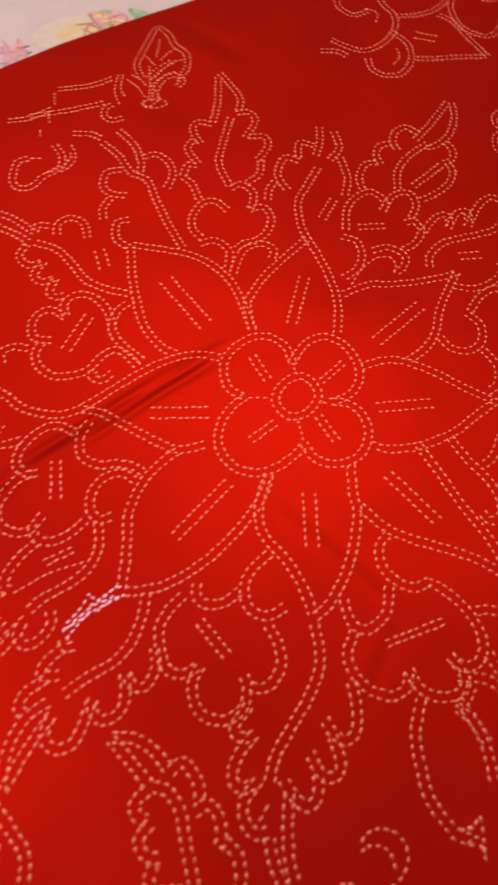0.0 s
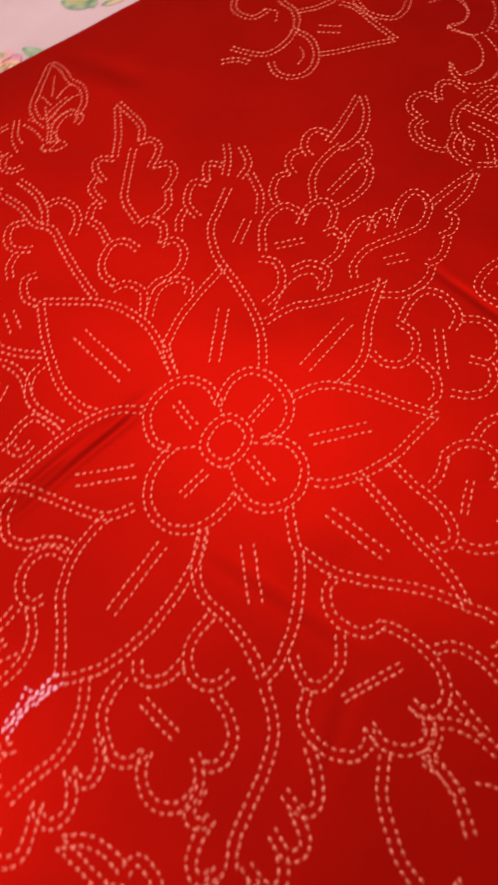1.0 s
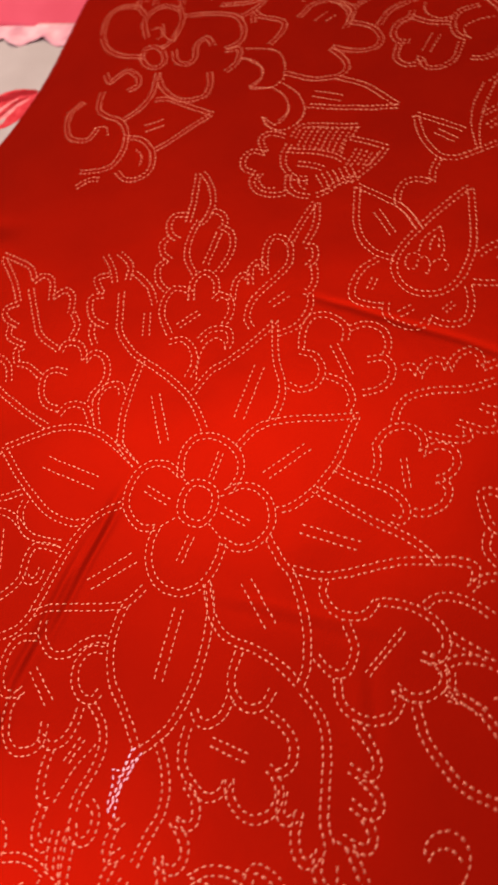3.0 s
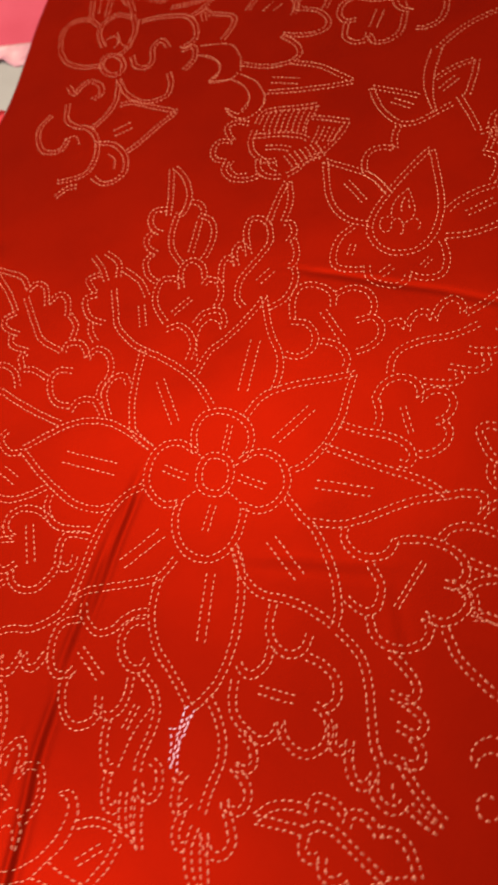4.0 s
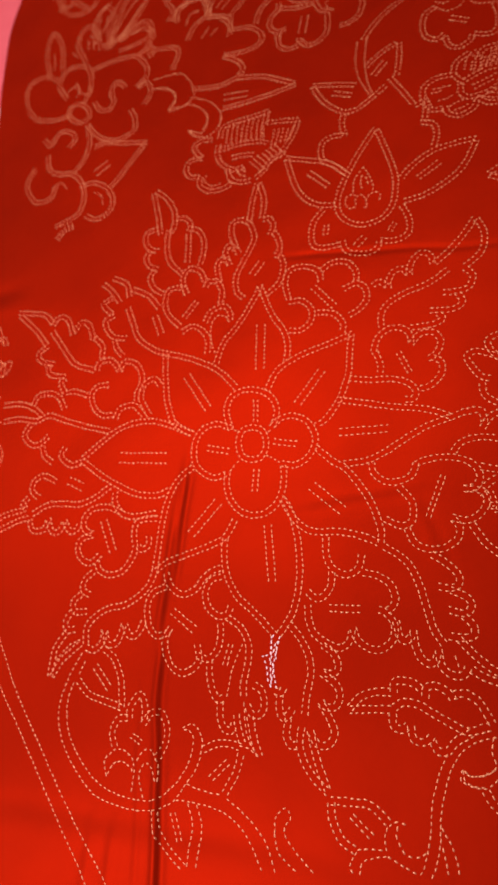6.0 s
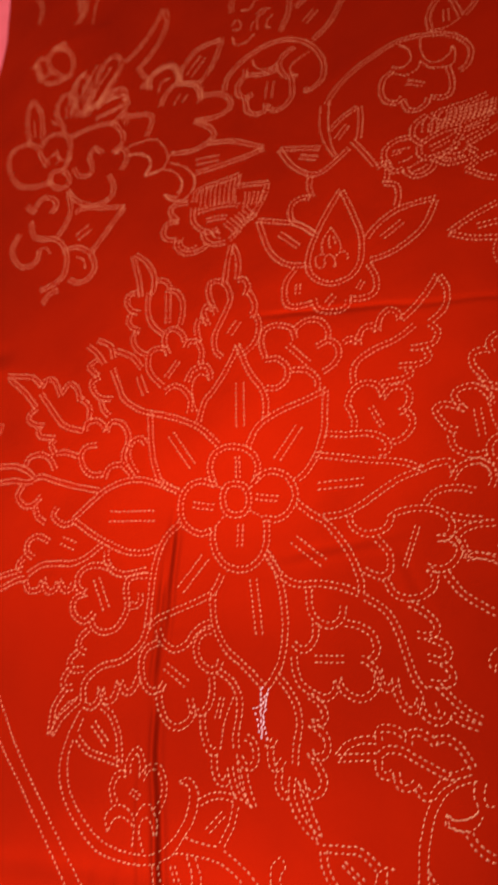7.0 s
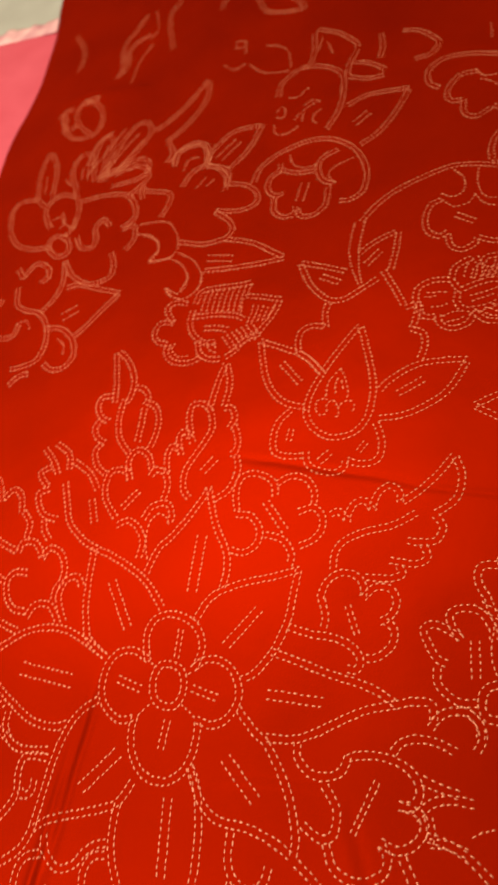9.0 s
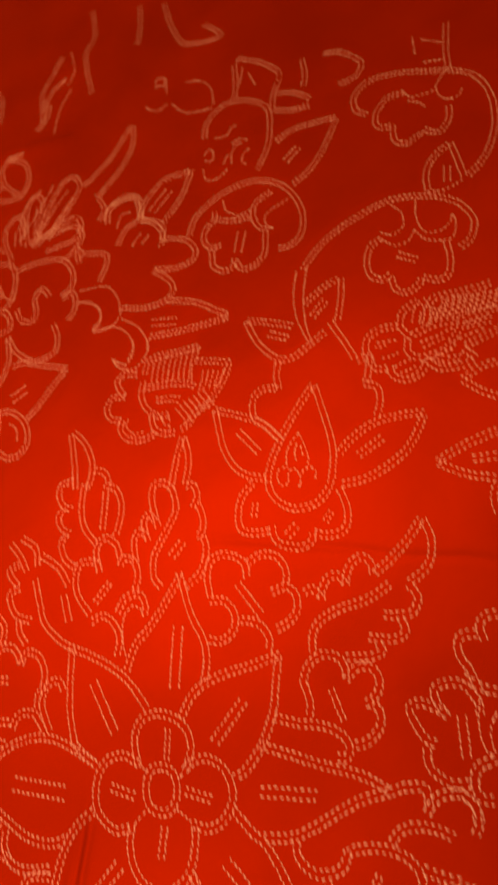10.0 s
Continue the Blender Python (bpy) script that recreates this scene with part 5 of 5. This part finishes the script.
print_patch("printed_petal", INK_PINK, -469, 100, 22.0, 8, 0, 0, 0.5)
print_patch("printed_petal", INK_PINK, -468, 96, 21.5, 10, 137, 1, 0.5)
print_patch("printed_petal", INK_ORANGE, -476, 105, 21.0, 12, 274, 2, 0.5)
print_patch("printed_petal", INK_BLUSH, -461, 97, 20.5, 8, 411, 3, 0.5)
print_patch("printed_petal", INK_PINK, -475, 97, 20.0, 10, 548, 4, 0.5)
print_patch("printed_petal", INK_PINK, -471, 107, 19.5, 12, 685, 0, 0.5)
print_patch("printed_petal", INK_ORANGE, -460, 90, 19.0, 8, 822, 1, 0.5)
print_patch("printed_petal", INK_BLUSH, -482, 105, 18.5, 10, 959, 2, 0.5)
print_patch("printed_petal", INK_PINK, -460, 101, 18.0, 12, 1096, 3, 0.5)
print_patch("printed_petal", INK_PINK, -469, 90, 17.5, 8, 1233, 4, 0.5)
print_patch("printed_petal", INK_ORANGE, -480, 112, 17.0, 10, 1370, 0, 0.5)
print_patch("printed_petal", INK_BLUSH, -454, 91, 16.5, 12, 1507, 1, 0.5)
print_patch("printed_petal", INK_PINK, -483, 100, 16.0, 8, 1644, 2, 0.5)
print_patch("printed_petal", INK_PINK, -467, 109, 15.5, 10, 1781, 3, 0.5)
print_patch("printed_twig", INK_BROWN, -461, 86, 18, 2.2, 30, 4, 0.2)
print_patch("printed_twig", INK_BROWN, -462, 97, 18, 2.2, 55, 4, 0.2)
print_patch("printed_twig", INK_BROWN, -464, 108, 18, 2.2, 80, 4, 0.2)
print_patch("printed_twig", INK_BROWN, -445, 103, 18, 2.2, 105, 4, 0.2)
print_patch("printed_twig", INK_BROWN, -447, 114, 18, 2.2, 130, 4, 0.2)
print_patch("printed_blotch", INK_CREAM, -454, 171, 100, 62, 60, 0, 0.2)
print_patch("printed_blotch", INK_YELLOW, -453, 175, 62, 36, 60, 1, 0.3)
print_patch("printed_petal", INK_ORANGE, -451, 208, 24.0, 9, 0, 1, 0.5)
print_patch("printed_petal", INK_PINK, -450, 203, 23.5, 11, 137, 2, 0.5)
print_patch("printed_petal", INK_BLUSH, -456, 213, 23.0, 13, 274, 3, 0.5)
print_patch("printed_petal", INK_LIME, -443, 206, 22.5, 9, 411, 4, 0.5)
print_patch("printed_petal", INK_ORANGE, -458, 203, 22.0, 11, 548, 5, 0.5)
print_patch("printed_petal", INK_PINK, -450, 217, 21.5, 13, 685, 1, 0.5)
print_patch("printed_petal", INK_BLUSH, -443, 198, 21.0, 9, 822, 2, 0.5)
print_patch("printed_petal", INK_LIME, -463, 212, 20.5, 11, 959, 3, 0.5)
print_patch("printed_petal", INK_ORANGE, -440, 212, 20.0, 13, 1096, 4, 0.5)
print_patch("printed_petal", INK_PINK, -454, 196, 19.5, 9, 1233, 5, 0.5)
print_patch("printed_petal", INK_BLUSH, -458, 221, 19.0, 11, 1370, 1, 0.5)
print_patch("printed_petal", INK_LIME, -436, 200, 18.5, 13, 1507, 2, 0.5)
print_patch("printed_petal", INK_ORANGE, -466, 205, 18.0, 9, 1644, 3, 0.5)
print_patch("printed_petal", INK_PINK, -444, 221, 17.5, 11, 1781, 4, 0.5)
print_patch("printed_twig", INK_BROWN, -451, 189, 22, 2.4, 20, 4, 0.2)
print_patch("printed_twig", INK_BROWN, -451, 200, 22, 2.4, 48, 4, 0.2)
print_patch("printed_twig", INK_BROWN, -452, 211, 22, 2.4, 76, 4, 0.2)
print_patch("printed_twig", INK_BROWN, -434, 206, 22, 2.4, 104, 4, 0.2)
print_patch("printed_twig", INK_BROWN, -435, 218, 22, 2.4, 132, 4, 0.2)
print_patch("printed_leaf", INK_GREEN, -431, 237, 40, 16, 5, 1, 0.5)
print_patch("printed_leaf", INK_LIME, -419, 235, 24, 14, 0, 1, 0.5)
print_patch("printed_leaf", INK_GREEN, -452, 322, 40, 27, 28, 1, 0.35, "deep green printed leaf")
print_patch("printed_leaf", INK_LIME, -455, 323, 27, 15, 28, 2, 0.35)
print_patch("printed_leaf", INK_GREEN, -438, 327, 14, 12, 60, 3, 0.2)
print_patch("printed_leaf", INK_LIME, -456, 360, 32, 27, 25, 1, 0.2)
print_patch("printed_leaf", INK_LIME, -459, 364, 18, 13, 25, 2, 0.2)
print_patch("printed_twig", INK_GREEN, -438, 336, 34, 2.2, -62, 3, 0.2)
print_patch("printed_leaf", INK_GREEN, -420, 345, 32, 9, 62, 1, 0.5)
print_patch("printed_leaf", INK_YELLOW, -418, 343, 24, 5, 62, 2, 0.5)
ROSE_PETALS = [  # ink, x, y, length, width, turn, level
    (INK_RED, -412, 440, 86, 64, 52, 0), (INK_RED, -418, 420, 40, 32, 100, 1), (INK_RED, -398, 460, 44, 30, 20, 1),
    (INK_DEEP, -435, 424, 36, 15, 112, 2), (INK_DEEP, -434, 447, 36, 14, 62, 3), (INK_DEEP, -415, 463, 40, 13, 34, 2),
    (INK_DEEP, -394, 471, 30, 11, 8, 3), (INK_DEEP, -419, 406, 22, 12, 140, 3), (INK_ROSE, -421, 432, 34, 4, 62, 4),
    (INK_ROSE, -415, 444, 40, 5, 52, 5), (INK_ROSE, -406, 430, 34, 8, 64, 4), (INK_ROSE, -398, 448, 34, 6, 44, 5),
    (INK_BLUSH, -408, 418, 16, 7, 70, 5), (INK_DEEP, -408, 438, 36, 3, 58, 6), (INK_DEEP, -400, 456, 26, 3, 36, 6),
]
for colour, x, y, length, width, turn, level in ROSE_PETALS:
    print_patch("printed_rose_petal", colour, x, y, length, width, turn, level, 0.3)
print_patch("printed_leaf", INK_LIME, -392, 363, 24, 10, 60, 1, 0.5)
print_patch("printed_twig", INK_BROWN, -451, 193, 16, 2.0, 0, 5, 0.3)
print_patch("printed_twig", INK_BROWN, -442, 183, 21, 2.0, 83, 5, 0.3)
print_patch("printed_twig", INK_BROWN, -462, 195, 26, 2.0, 166, 5, 0.3)
print_patch("printed_twig", INK_BROWN, -453, 204, 16, 2.0, 249, 5, 0.3)
print_patch("printed_twig", INK_BROWN, -439, 185, 21, 2.0, 332, 5, 0.3)
print_patch("printed_twig", INK_BROWN, -460, 186, 26, 2.0, 415, 5, 0.3)
print_patch("printed_twig", INK_BROWN, -459, 206, 16, 2.0, 498, 5, 0.3)
print_patch("printed_twig", INK_BROWN, -437, 193, 21, 2.0, 581, 5, 0.3)
print_patch("printed_twig", INK_BROWN, -454, 180, 26, 2.0, 664, 5, 0.3)
print_patch("printed_twig", INK_BROWN, -465, 201, 16, 2.0, 747, 5, 0.3)
print_patch("printed_twig", INK_BROWN, -440, 202, 21, 2.0, 830, 5, 0.3)
print_patch("printed_twig", INK_BROWN, -446, 179, 26, 2.0, 913, 5, 0.3)
print_patch("printed_twig", INK_PINK, -466, 108, 18, 2.4, 0, 5, 0.3)
print_patch("printed_twig", INK_PINK, -461, 90, 23, 2.4, 83, 5, 0.3)
print_patch("printed_twig", INK_PINK, -486, 103, 28, 2.4, 166, 5, 0.3)
print_patch("printed_twig", INK_PINK, -475, 113, 18, 2.4, 249, 5, 0.3)
print_patch("printed_twig", INK_PINK, -457, 93, 23, 2.4, 332, 5, 0.3)
print_patch("printed_twig", INK_PINK, -479, 96, 28, 2.4, 415, 5, 0.3)
print_patch("printed_twig", INK_PINK, -483, 114, 18, 2.4, 498, 5, 0.3)
print_patch("printed_twig", INK_PINK, -458, 99, 23, 2.4, 581, 5, 0.3)

# ---- pink pillow ----
def pillow():
    thing = new("pillow", None)
    x0, x1, y0, y1 = (-900, -352, 590, 1015)  # millimetres
    nx, ny = 60, 60
    verts, faces = [], []
    for j in range(ny + 1):
        for i in range(nx + 1):
            y = y0 + (y1 - y0) * j / ny
            right = hem(y) + 14
            x = x0 + (right - x0) * i / nx
            b = 2 * j / ny - 1
            puff = smooth(0, 260, right - 14 - x) * smooth(0, 200, x - x0) * (1 - b ** 6)
            verts.append((x / 1000, y / 1000, (1.5 + 30 * puff + smooth(10, 60, right - x) * (2.0 + 1.5 * noise.noise(Vector((x / 70, y / 70, 2))))) / 1000))
    w = nx + 1
    faces = [(j * w + i, j * w + i + 1, (j + 1) * w + i + 1, (j + 1) * w + i) for j in range(ny) for i in range(nx)]
    body = part("cushion", mesh_of("cushion", verts, faces, PINK), thing, "plump pink cotton cushion")
    under = body.modifiers.new("thickness", "SOLIDIFY")
    under.thickness, under.offset = 0.003, -1
    for y, way in ((y0, -1), (y1, 1)):
        verts, faces, n = [], [], 220
        for i in range(n + 1):
            x = x0 + (hem(y) - 2 - x0) * i / n
            wave = math.sin(x / 8.5) + 0.4 * math.sin(x / 3.9)
            for k in range(6):
                f = k / 5
                reach = 28 + 13 * abs(math.sin(x / 19 + 1.5 * noise.noise(Vector((x / 60, y, 3))))) + 2 * noise.noise(Vector((x / 30, y, 0)))
                verts.append((x / 1000, (y + way * (f * reach - 5)) / 1000, (3.6 + 2.6 * wave * f - 0.6 * f) / 1000))
        faces = [(i * 6 + k, i * 6 + k + 1, i * 6 + k + 7, i * 6 + k + 6) for i in range(n) for k in range(5)]
        frill = part("frill", mesh_of("frill", verts, faces, FRILL), thing, "pale pink scalloped frill")
        edge = frill.modifiers.new("thickness", "SOLIDIFY")
        edge.thickness = 0.0012
    thing.matrix_world = Matrix.Translation((0, 0, SHEET_Z)) @ BED
    return tagged(thing, "pink cotton pillow with pale scalloped frill, lying on the sheet", "pillow")


pillow()
